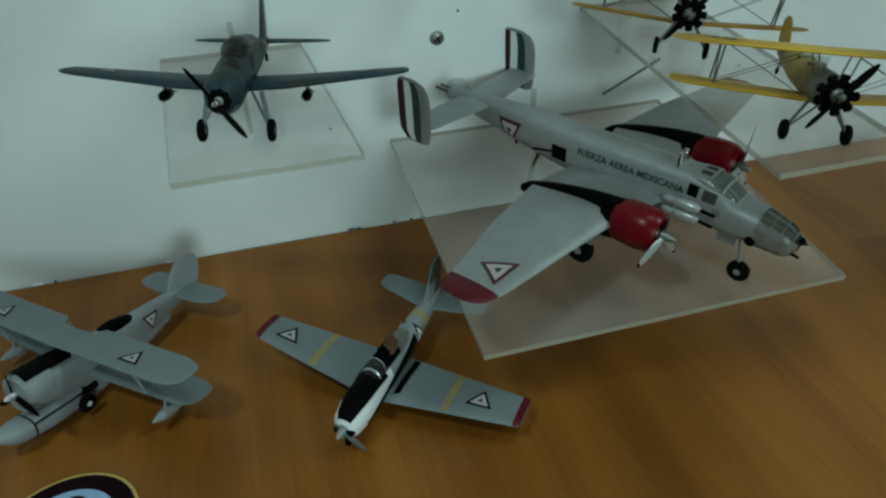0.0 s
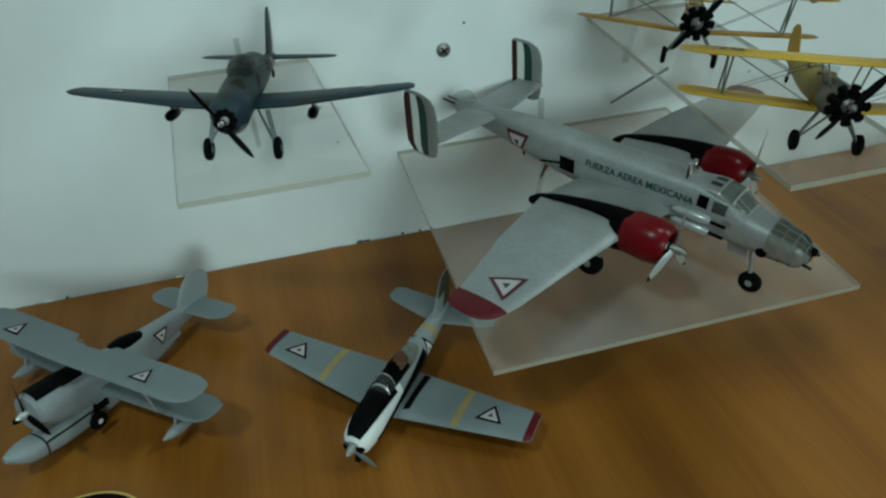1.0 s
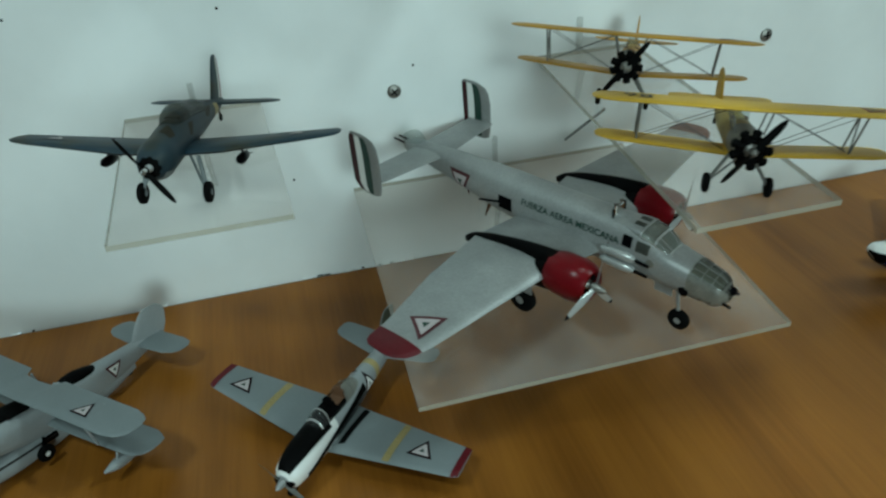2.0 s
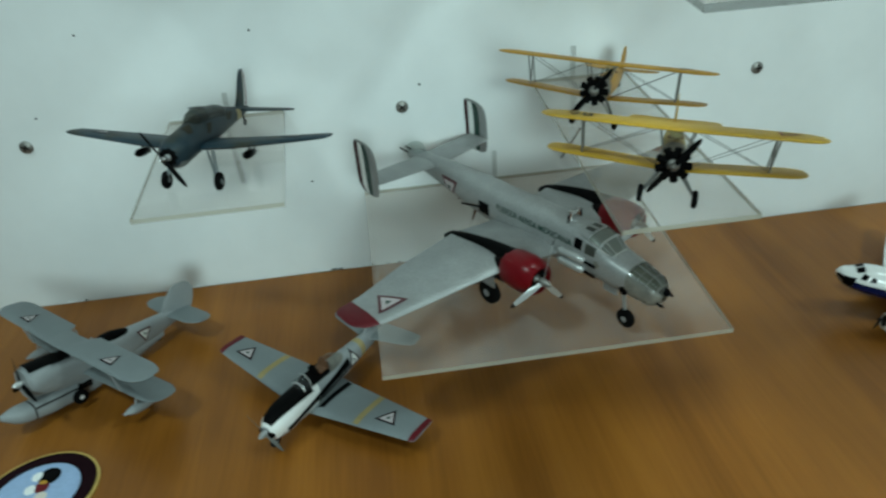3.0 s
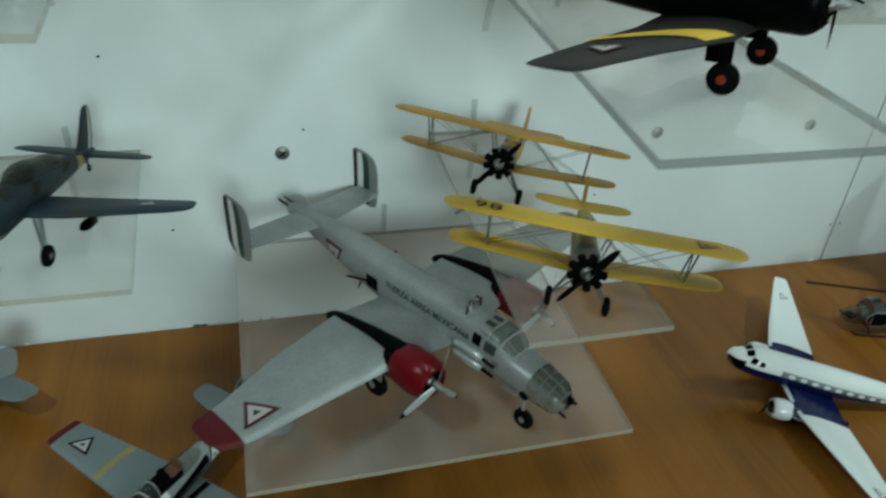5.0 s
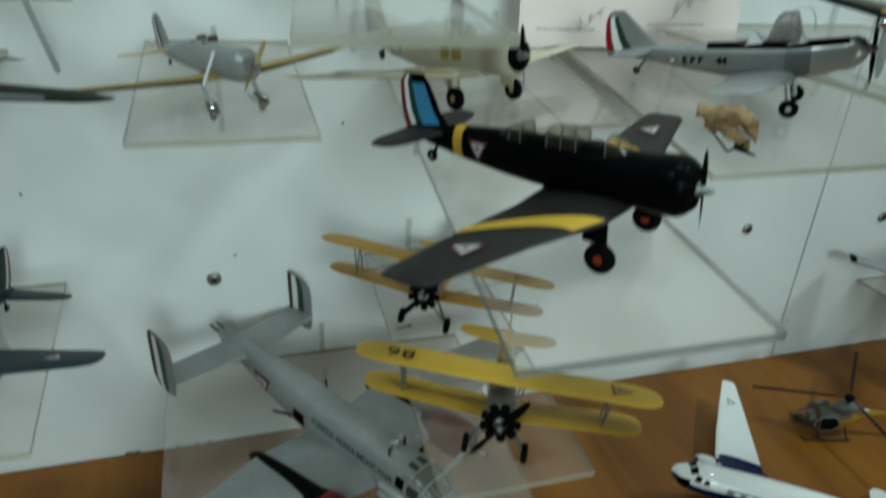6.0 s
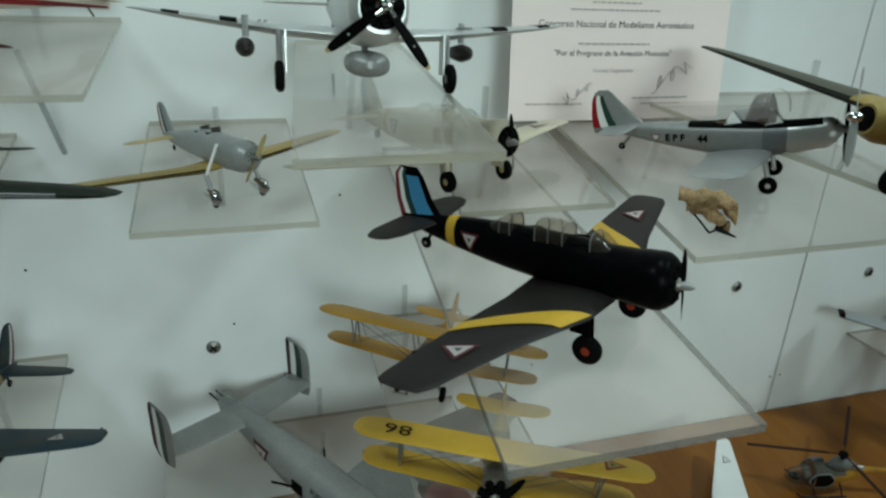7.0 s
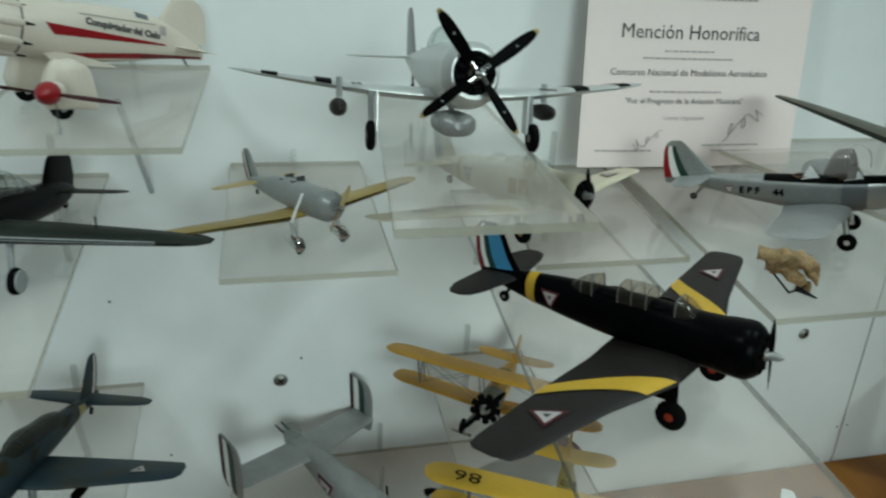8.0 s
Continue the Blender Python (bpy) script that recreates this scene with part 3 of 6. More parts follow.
def bomber():
    root = thing("model_bomber", "silver twin-engine model bomber with red cowlings on clear shelf", "model aircraft", 1 / 49.8)
    b = Body([(-.25, -0.58, .13, .13, .13), (-.42, -.55, .40, .37, .35), (-1.1, -.42, .64, .58, .56), (-2.0, -.2, .74, .57, .74), (-2.45, -.12, .77, .60, .82), (-2.95, -.02, .80, .86, .9), (-3.4, 0, .80, 1.0, .94), (-5.0, 0, .80, 1.05, .98),
              (-8.0, 0, .80, 1.05, .95), (-10.5, .1, .74, .95, .75), (-12.6, .28, .6, .72, .55), (-14.3, .4, .44, .5, .42), (-15.7, .45, .3, .36, .34), (-16.1, .45, .14, .2, .2)], 2.7)
    fu = part("fuselage", b.mesh(28, x0=-1.6), SILVER, root)
    nose = part("nose_glazing", b.mesh(28, x1=-1.6, grow=-0.01), NOSECLEAR, root, "clear glazed nose with thin frames")
    part("nose_interior", b.mesh(20, -.5, -1.58, -.1), NOSEGREY, nose, "dull grey nose interior")
    for x in (-.42, -.78, -1.16, -1.58):
        part("nose_frame", wrap_band(b, x + .022, x - .022, 0, 180, .012, 20, 1), NOSEMETAL, nose)
    for a in (42, 66, 90, 114, 138):
        part("nose_frame", wrap_band(b, -.3, -1.58, a - 1.0, a + 1.0, .012, 2, 8), SILVER, nose)
    part("nose_floor", wrap_band(b, -.28, -1.6, 142, 398, .014, 24, 8), NOSEMETAL, nose, "dull worn metal nose belly")
    part("nose_cap", lathe(bmesh.new(), (-.34, .1, -.42), (1, 0, .1), [(0, .17), (.12, .15), (.2, .08)], 12), BLACK, nose)
    for s in (1, -1):
        part("side_window", lathe(bmesh.new(), (-1.66, s * .58, -.62), (0, s, 0), [(0, .19), (.13, .19), (.14, .1)], 14), BLACK, fu, "round black side window")
        for x, z in ((-1.12, -.7), (-.78, -.66)):
            part("gun_port", lathe(bmesh.new(), (x, s * .42, z), (0, s, 0), [(0, .1), (.17, .1), (.18, .05)], 10), BLACK, nose)
    for y, z in ((.25, -.42), (-.3, -.62)):
        strut(nose, (-.6, y, z - .1), (-.1, y * 1.1, z - .16), .05, MATBLACK, "gun")
    # cockpit glazing
    cw = Body([(-2.38, .38, .38, .04, .1), (-2.62, .48, .52, .17, .3), (-2.95, .63, .60, .27, .4), (-3.3, .74, .62, .26, .4), (-3.9, .85, .58, .19, .4), (-4.3, .88, .5, .13, .3)], 3.0)
    ck = part("cockpit_glazing", cw.mesh(24), NOSECLEAR, root, "clear cockpit windows")
    part("cockpit_interior", cw.mesh(16, -2.75, -4.1, -.09), NOSEGREY, ck, "dull grey cockpit interior")
    for x in (-2.40, -2.92, -3.5):
        part("frame", wrap_band(cw, x + .035, x - .035, -6, 186, .012, 22, 1), SILVERB, ck)
    part("roof", wrap_band(cw, -3.5, -4.28, 10, 170, .014, 18, 6), SILVER, ck, "silver cockpit roof")
    for y in (-.2, .2):
        part("roof_window", sheet(cw.top(.03), [(-3.55, y - .12), (-3.55, y + .12), (-3.95, y + .12), (-3.95, y - .12)], 3, 3), SMOKE, ck)
    for a in (34, 68, 112, 146):
        part("frame", wrap_band(cw, -2.36, -2.92, a - 2, a + 2, .014, 2, 6), SILVERB, ck)
    for s in (1, -1):
        part("frame", wrap_band(cw, -2.3, -3.5, 90 - 84 * s - 3, 90 - 84 * s + 3, .014, 2, 8), SILVERB, ck)
        part("window", sheet(b.side(s, .018), [(-3.55, .30), (-3.05, .30), (-3.05, .66), (-3.55, .70)]), SMOKE, fu)
        part("window", sheet(b.side(s, .018), [(-4.1, .34), (-3.72, .32), (-3.72, .74), (-4.1, .76)]), BLACK, fu)
        part("waist_window", sheet(b.side(s, .02), [(-9.85, -.25), (-9.15, -.25), (-9.15, .35), (-9.85, .35)]), BLACK, fu)
        strut(fu, (-9.5, s * .72, .05), (-10.4, s * 1.35, .2), .05, BLACK, "gun")
        # gun blisters
        for z in (-.05, -.5):
            bm = lathe(bmesh.new(), (-4.9, s * .84, z), (1, 0, 0), [(0, .05), (.2, .16), (1.0, .18), (1.3, .15), (1.42, .08)], 12)
            part("gun_pack", bm, SILVERB, fu, "bright metal gun pack")
            strut(fu, (-3.5, s * .86, z), (-2.95, s * .86, z - .04), .06, BLACK, "gun")
        part("emblem", lathe(bmesh.new(), (-2.95, s * .70, .02), (0, s, 0), [(0, .16), (.1, .16), (.11, .1)], 14), NOSEMETAL, fu, "small worn round emblem")
    # top turret, tail turret
    part("top_turret", lathe(bmesh.new(), (-4.8, 0, .98), (0, 0, 1), [(0, .30), (.08, .30), (.12, .24), (.13, .02)], 16), SILVER, root)
    bm = bmesh.new()
    for y in (-.2, .2):
        tube(bm, (-4.8, y, 1.05), (-4.8, y, 1.46), .11, .09, 10)
    slab(bm, (-4.9, -.2, 1.16), (-4.7, .2, 1.34))
    part("turret_gun_mount", bm, CHROME, root, "small chrome twin gun mount")
    for y in (-.42, .36):
        strut(root, (-4.75, y, 1.02), (-4.75, y, 1.38), .035, MATBLACK, "turret_post")
    for y in (-.16, .16):
        strut(root, (-16.0, y, .6), (-16.7, y, .65), .045, BLACK, "gun")
    part("tail_turret", Body([(-14.9, .85, .2, .1, .2), (-15.3, 1.0, .34, .26, .3), (-15.9, .95, .3, .2, .3), (-16.2, .85, .1, .06, .2)]).mesh(14), GLASS, root)
    w = Wing([(0, -4.9, 4.0, -.45, .16), (3.0, -5.3, 3.75, -.12, .15), (6.0, -5.6, 3.0, -.08, .13), (8.6, -5.8, 2.1, -.02, .12), (9.3, -5.88, 1.85, .05, .11), (9.6, -6.0, 1.68, .08, .1), (9.82, -6.25, 1.3, .1, .08), (9.93, -6.55, .8, .11, .06)])
    wing = part("wing", w.mesh(), SILVER, root)
    up = facing(w.skin(1, .02), (0, 0, 1))
    for s in (-1, 1):
        coat = part("wing_tip", w.mesh(*sorted((s * 9.05, s * 9.925))), TIPRED, wing, "dark red wing tip")
        coat.scale = (1.003, 1.001, 1.0)
        coat.location = (0.0004, 0, 0.0003)
    roundel(up, -8.15, .38, .78, wing, turn=90, sv=0.42, rim=RIMRED, mid=MARKPALE)
    for s in (-1, 1):
        y = 2.95 * s
        nb = Body([(-5.1, -.05, .72, .66, .72), (-5.6, -.08, .68, .50, .85), (-6.3, -.2, .6, .30, .85), (-7.4, -.3, .46, .2, .65), (-8.8, -.48, .25, .14, .34), (-9.65, -.55, .08, .1, .1)], 2.2)
        bm = nb.mesh(20)
        bmesh.ops.translate(bm, verts=bm.verts, vec=(0, y, 0))
        na = part("nacelle", bm, MATBLACK, root, "black engine nacelle")
        bm = lathe(bmesh.new(), (-5.45, y, -.1), (1, 0, 0), [(0, .7), (.3, .78), (1.0, .8), (1.4, .74), (1.6, .6), (1.62, .52), (1.5, .5), (1.2, .5)], 26)
        part("cowling", bm, RED, na, "glossy dark red cowling")
        rb = Body([(-4.95, .2, .5, .42, .3), (-5.5, .22, .36, .42, .3), (-6.4, .22, .24, .36, .3), (-7.6, .08, .2, .28, .3), (-8.8, -.2, .2, .24, .3), (-9.4, -.4, .18, .2, .25), (-9.66, -.48, .08, .08, .1)], 2.4)
        bm = rb.mesh(16)
        bmesh.ops.translate(bm, verts=bm.verts, vec=(0, y, 0))
        part("nacelle_spine", bm, MATBLACK, na)
        eng = radial(na, (-4.1, y, -.1), .52, 7)
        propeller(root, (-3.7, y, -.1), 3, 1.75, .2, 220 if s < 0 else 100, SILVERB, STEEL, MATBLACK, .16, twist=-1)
        tri_gear_leg(root, (-6.85, y, -2.12), (-6.8, y, -.8), .09, .58, .4)
        for dy in (-.3, .3):
            bm = bmesh.new()
            slab(bm, (-7.5, y + dy - .02, -1.5), (-6.2, y + dy + .02, -.75))
            part("gear_door", bm, SILVER, na, smooth=False)
    t = Wing([(0, -13.35, 1.75, .72, .11), (3.3, -13.75, 1.45, .74, .1), (3.45, -13.8, 1.4, .74, .08)])
    part("tailplane", t.mesh(), SILVER, root)
    for s in (-1, 1):
        f = Wing([(-.14, -14.35, .8, 0, .08), (-.02, -14.05, 1.35, 0, .08), (.3, -13.95, 1.72, 0, .09), (.9, -13.9, 1.8, 0, .09), (1.7, -13.9, 1.8, 0, .09), (2.2, -14.0, 1.7, 0, .08), (2.45, -14.2, 1.45, 0, .07), (2.58, -14.55, 1.0, 0, .06), (2.62, -14.8, .6, 0, .05)], True, False, shift=3.45 * s)
        fin = part("fin", f.mesh(), SILVER, root)
        for sd in (1, -1):
            for c0, c1, m in ((.28, .52, GREEN), (.52, .76, WHITE), (.76, 1.0, RUDRED)):
                part("rudder_stripe", sheet(f.skin(sd, .018), [(-.05, c0), (2.5, c0), (2.5, c1), (-.05, c1)], 2, 14), m, fin)
    sd = facing(b.side(-1, .02), (0, -1, 0))
    roundel(sd, -12.1, .16, .84, fu, turn=-90, su=.86, sv=1.1, rim=RIMRED, mid=MARKPALE)
    letters("FUERZA AEREA MEXICANA", .365, b.side(-1, .025), -6.45, .43, fu, GREEN, 1, thick=.004, label="dark lettering FUERZA AEREA MEXICANA")
    tri_gear_leg(root, (-1.95, 0, -2.48), (-2.2, 0, -.9), .07, .42, .28)
    bm = bmesh.new()
    slab(bm, (-2.9, -.32, -1.35), (-2.2, -.28, -.8))
    part("nose_gear_door", bm, SILVER, root, smooth=False)
    strut(root, (-10.9, 0, -.6), (-11.3, 0, -1.6), .12, BROWN, "tail_bumper", .03)
    strut(root, (-5.4, -.3, -.9), (-7.6, -.9, -2.0), .03, STEEL, "aerial")
    return root


settle(stand(bomber(), (0, 0, 0), (0.1705, -0.3024, 0.1330), -58.7, -0.7, 1.6), (0.070, 0.283, 0.0255))


def trainer_two_seat():
    """Low-wing trainer with tricycle gear, white and black nose, grey wings."""
    root = thing("model_trainer", "grey and white model trainer with black nose on the board", "model aircraft", 1 / 56.9)
    b = Body([(-.34, -.14, .26, .26, .28), (-.5, -.12, .46, .44, .5), (-.95, -.06, .62, .6, .68), (-2.2, 0, .66, .74, .8), (-3.6, .02, .62, .78, .78), (-5.2, .05, .58, .7, .66), (-7.2, .15, .43, .52, .48), (-9.3, .28, .2, .28, .26), (-9.8, .3, .05, .1, .1)], 2.2)
    fu = part("fuselage", b.mesh(), LTGREY, root)
    part("nose_paint", b.mesh(24, -.36, -3.5, .012), WHITE, fu, "white nose paint")
    part("antiglare_panel", sheet(b.round(.055), [(-.46, 58), (-.46, 128), (-3.1, 146), (-3.1, 36)], 10, 12), MATBLACK, fu, "black anti-glare panel")
    for s in (1, -1):
        part("exhaust_stripe", sheet(b.side(s, .03), [(-1.1, -.44), (-5.9, .20), (-5.9, .58), (-1.1, -.12)], 5, 14), MATBLACK, fu)
        part("exhaust_stripe", sheet(b.side(s, .02), [(-3.3, -.40), (-6.0, .0), (-6.0, .12), (-3.3, -.20)], 4, 8), MATBLACK, fu)
        sd = facing(b.side(s, .02), (0, s, 0))
        roundel(sd, -6.3, .24, .56, fu, turn=90, rim=MAROON)
    part("tail_band", wrap_band(b, -7.0, -7.35, 0, 360, .015, 24, 3), PALEY, fu, "yellow tail band")
    for s in (1, -1):
        part("intake", lathe(bmesh.new(), (-.5, s * .24, -.2), (1, 0, 0), [(0, .22), (.2, .18), (.21, .1)], 14), BLACK, fu)
    w = Wing([(0, -2.6, 3.0, -.62, .15), (.9, -2.75, 2.75, -.58, .15), (5.6, -3.2, 1.75, -.06, .12), (6.05, -3.25, 1.65, -.02, .11), (6.2, -3.35, 1.5, .0, .08)])
    wing = part("wing", w.mesh(), GREY, root)
    up = facing(w.skin(1, .02), (0, 0, 1))
    for s in (-1, 1):
        part("wing_band", sheet(up, [(s * 2.92, .02), (s * 3.24, .02), (s * 3.24, .98), (s * 2.92, .98)], 10, 2), BANDY, wing, "yellow wing band")
        part("wing_tip", sheet(w.skin(1, .025), [(s * 5.88, .0), (s * 6.19, .0), (s * 6.19, 1), (s * 5.88, 1)], 10, 2), TIPRED, wing, "dark red wing tip")
        roundel(up, 4.3 if s > 0 else -4.8, .45, .66, wing, turn=90, sv=0.5, rim=MAROON, mid=MARKPALE)
        part("walkway", sheet(w.skin(1, .022), [(s * .78, .12), (s * 1.04, .16), (s * 1.02, .97), (s * .72, .97)], 6, 2), MATBLACK, wing)
        tri_gear_leg(root, (-4.1, s * 2.0, -.92), (-4.0, s * 1.9, -.5), .07, .34, .22)
        bm = bmesh.new()
        slab(bm, (-4.4, s * 2.2 - .02, -.98), (-3.7, s * 2.2 + .02, -.5))
        part("gear_door", bm, LTGREY, root, smooth=False)
    canopy(root, [(-2.5, .62, .30, .06, .1), (-2.72, .66, .42, .46, .2), (-2.95, .68, .44, .58, .2), (-3.15, .68, .44, .60, .2)], [-2.68, -3.12], frame_mat=SILVERB, wide=.05)
    canopy(root, [(-4.55, .62, .44, .64, .3), (-4.95, .62, .43, .62, .3), (-5.5, .56, .36, .46, .2), (-6.0, .5, .2, .1, .1)], [-4.58, -5.05], frame_mat=STRUTGREY, mat=BUBBLE)
    bm = bmesh.new()
    slab(bm, (-4.5, -.42, .45), (-3.1, .42, .83))
    part("cockpit_tub", bm, MATBLACK, root, "black cockpit interior", smooth=False)
    for x, m in ((-3.55, MATBLACK), (-4.3, BROWN)):
        bm = bmesh.new()
        slab(bm, (x - .30, -.26, .35), (x - .16, .26, 1.22))
        slab(bm, (x - .28, -.14, 1.2), (x - .18, .14, 1.38))
        slab(bm, (x - .30, -.30, .35), (x + .3, .30, .88))
        part("seat", bm, m, root, smooth=False)
    bm = bmesh.new()
    slab(bm, (-3.3, -.3, .8), (-3.2, .3, 1.08))
    part("instrument_panel", bm, MATBLACK, root, smooth=False)
    f = Wing([(.3, -7.6, 2.1, 0, .1), (1.2, -8.0, 1.6, 0, .09), (2.1, -8.4, 1.2, 0, .08), (2.4, -8.6, .9, 0, .06), (2.5, -8.8, .5, 0, .05)], True, False)
    fin = part("fin", f.mesh(), LTGREY, root)
    for s in (1, -1):
        part("rudder_stripe", sheet(f.skin(s, .02), [(.4, .55), (2.4, .55), (2.4, 1), (.4, 1)], 3, 8), OLIVE, fin)
    for s in (1, -1):
        part("fin_cap_paint", sheet(f.skin(s, .022), [(1.5, 0.02), (2.48, 0.02), (2.48, 1), (1.5, 1)], 6, 8), OLIVE, fin, "dark olive fin top")
    t = Wing([(0, -7.8, 1.7, .4, .1), (2.2, -8.3, 1.2, .5, .09), (2.5, -8.45, 1.0, .5, .08), (2.65, -8.65, .6, .5, .06)])
    part("tailplane", t.mesh(), GREY, root)
    propeller(root, (-.28, 0, -.14), 2, 1.2, .17, 62, STRUTGREY, SILVER, None, .17, .34)
    tri_gear_leg(root, (-.8, 0, -1.09), (-1.0, 0, -.5), .07, .3, .2)
    return root


settle(stand(trainer_two_seat(), (0, 0, 0), (-0.1525, -0.2825, 0.0265), -129.2, 2.2, -3.0), 0.0)


def seaplane():
    """Amphibian biplane with a long central float."""
    root = thing("model_seaplane", "grey model amphibian biplane with central float on the board", "model aircraft", 1 / 54.3)
    b = Body([(-1.3, .2, .72, .72, .72), (-2.2, .2, .76, .76, .9), (-3.5, .15, .66, .72, 1.2), (-5.5, .1, .55, .7, 1.2), (-7.5, .15, .4, .6, .8), (-9.5, .3, .2, .4, .4), (-10.3, .35, .06, .2, .2)], 2.3)
    fu = part("fuselage", b.mesh(), LTGREY, root)
    fl = Body([(0, -1.0, .1, .12, .15), (-.5, -1.15, .45, .3, .35), (-1.6, -1.25, .58, .4, .5), (-3.4, -1.2, .6, .55, .55), (-5.0, -1.1, .55, .6, .42), (-5.6, -1.0, .5, .55, .34), (-7.5, -.65, .35, .4, .25), (-8.8, -.45, .12, .2, .16)], 2.6)
    fo = part("float", fl.mesh(), LTGREY, root)
    for x in (-1.35,):
        part("float_line", wrap_band(fl, x + .04, x - .04, 0, 360, .015, 24, 1), DKGREY, fo)
    for s in (1, -1):
        part("float_line", sheet(fl.side(s, .02), [(-1.4, -1.05), (-4.2, -.98), (-4.2, -.9), (-1.4, -.97)], 2, 8), DKGREY, fo)
        part("gear_well", sheet(fl.side(s, .02), [(-3.5, -1.1), (-4.2, -1.1), (-4.2, -.4), (-3.5, -.4)], 3, 3), BLACK, fo)
        wheel(root, (-3.3, s * 1.0, -1.20), .38, .24, hub=WHITE, hub_r=.72)
        strut(root, (-3.3, s * .9, -1.20), (-3.6, s * .5, -.8), .06, BLACK, "gear_leg")
    part("cowling", lathe(bmesh.new(), (-2.5, 0, .28), (1, 0, 0), [(0, .76), (.4, .8), (.95, .78), (1.1, .66), (1.12, .58), (1.0, .54), (.7, .52)], 24), LTGREY, root)
    radial(root, (-1.55, 0, .28), .52, 9)
    propeller(root, (-1.2, 0, .28), 3, 1.35, .22, 10, MATBLACK, SILVERB, None, .16, .3)
    cb = Body([(-1.42, .28, .78, .78, .78), (-2.0, .28, .80, .80, .80), (-2.6, .28, .77, .77, .77)], 2.0)
    part("antiglare_panel", wrap_band(cb, -1.45, -2.55, 50, 130, .03, 12, 4), MATBLACK, fu)
    part("antiglare_panel", wrap_band(b, -2.5, -4.4, 50, 130, .12, 12, 6), MATBLACK, fu)
    canopy(root, [(-5.0, .6, .36, .1, .1), (-5.4, .62, .38, .3, .2), (-6.4, .6, .34, .28, .2), (-7.1, .5, .24, .15, .1)], [-5.4, -5.9, -6.4, -6.9], mat=MATBLACK, frame_mat=MATBLACK)
    up = Wing([(0, -3.0, 1.3, 1.45, .11), (.8, -3.02, 1.35, 1.45, .11), (1.1, -3.03, 1.75, 1.45, .11), (5.3, -3.1, 1.75, 1.45, .11), (5.8, -3.22, 1.5, 1.46, .1), (6.08, -3.45, 1.1, 1.46, .08), (6.2, -3.7, .5, 1.46, .06)])
    uw = part("upper_wing", up.mesh(), GREY, root)
    top = facing(up.skin(1, .02), (0, 0, 1))
    for s in (-1, 1):
        roundel(top, s * 3.6, .38, .55, uw, turn=90, sv=.57, rim=MAROON, mid=MARKPALE)
    lo = Wing([(0, -3.8, 1.75, -.3, .11), (5.0, -4.05, 1.7, -.3, .11), (5.4, -4.17, 1.45, -.3, .1), (5.65, -4.4, 1.1, -.3, .08), (5.75, -4.65, .5, -.3, .06)])
    part("lower_wing", lo.mesh(), GREY, root)
    for s in (-1, 1):
        for x in (-3.4, -4.5):
            strut(root, (x - .4, s * 3.9, 0), (x + .1, s * 3.9, 1.5), .06, LTGREY, "wing_strut")
            strut(root, (x - .1, s * .5, .8), (x, s * .75, 1.45), .05, LTGREY, "wing_strut")
        tb = Body([(-3.45, -1.0, .04, .05, .05), (-3.9, -1.0, .2, .2, .2), (-4.9, -.94, .22, .2, .22), (-6.0, -.86, .05, .08, .08)])
        bm = tb.mesh(14)
        bmesh.ops.translate(bm, verts=bm.verts, vec=(0, s * 4.4, 0))
        part("tip_float", bm, LTGREY, root)
        for x in (-4.1, -4.8):
            strut(root, (x, s * 4.4, -.85), (x - .1, s * 4.4, -.3), .05, LTGREY, "float_strut")
        sd = facing(b.side(s, .02), (0, s, 0))
        roundel(sd, -7.5, .24, .52, fu, turn=-90, rim=RIMRED)
    f = Wing([(.4, -8.8, 2.0, 0, .09), (.9, -8.95, 2.05, 0, .09), (1.5, -9.25, 1.8, 0, .08), (1.85, -9.5, 1.4, 0, .07), (2.05, -9.75, .9, 0, .06), (2.1, -9.95, .5, 0, .05)], True, False)
    part("fin", f.mesh(), LTGREY, root)
    t = Wing([(0, -9.0, 1.6, .52, .09), (1.6, -9.15, 1.5, .53, .09), (2.05, -9.35, 1.2, .53, .08), (2.28, -9.65, .6, .53, .06)])
    part("tailplane", t.mesh(), GREY, root)
    strut(root, (-8.3, 0, -.4), (-8.5, 0, -.62), .08, BLACK, "tail_wheel_leg")
    wheel(root, (-8.5, 0, -.66), .16, .1, name="tail_wheel")
    return root


settle(stand(seaplane(), (0, 0, 0), (-0.3774, -0.2148, 0.0414), -131.7, 9.2, 1.3), 0.0)


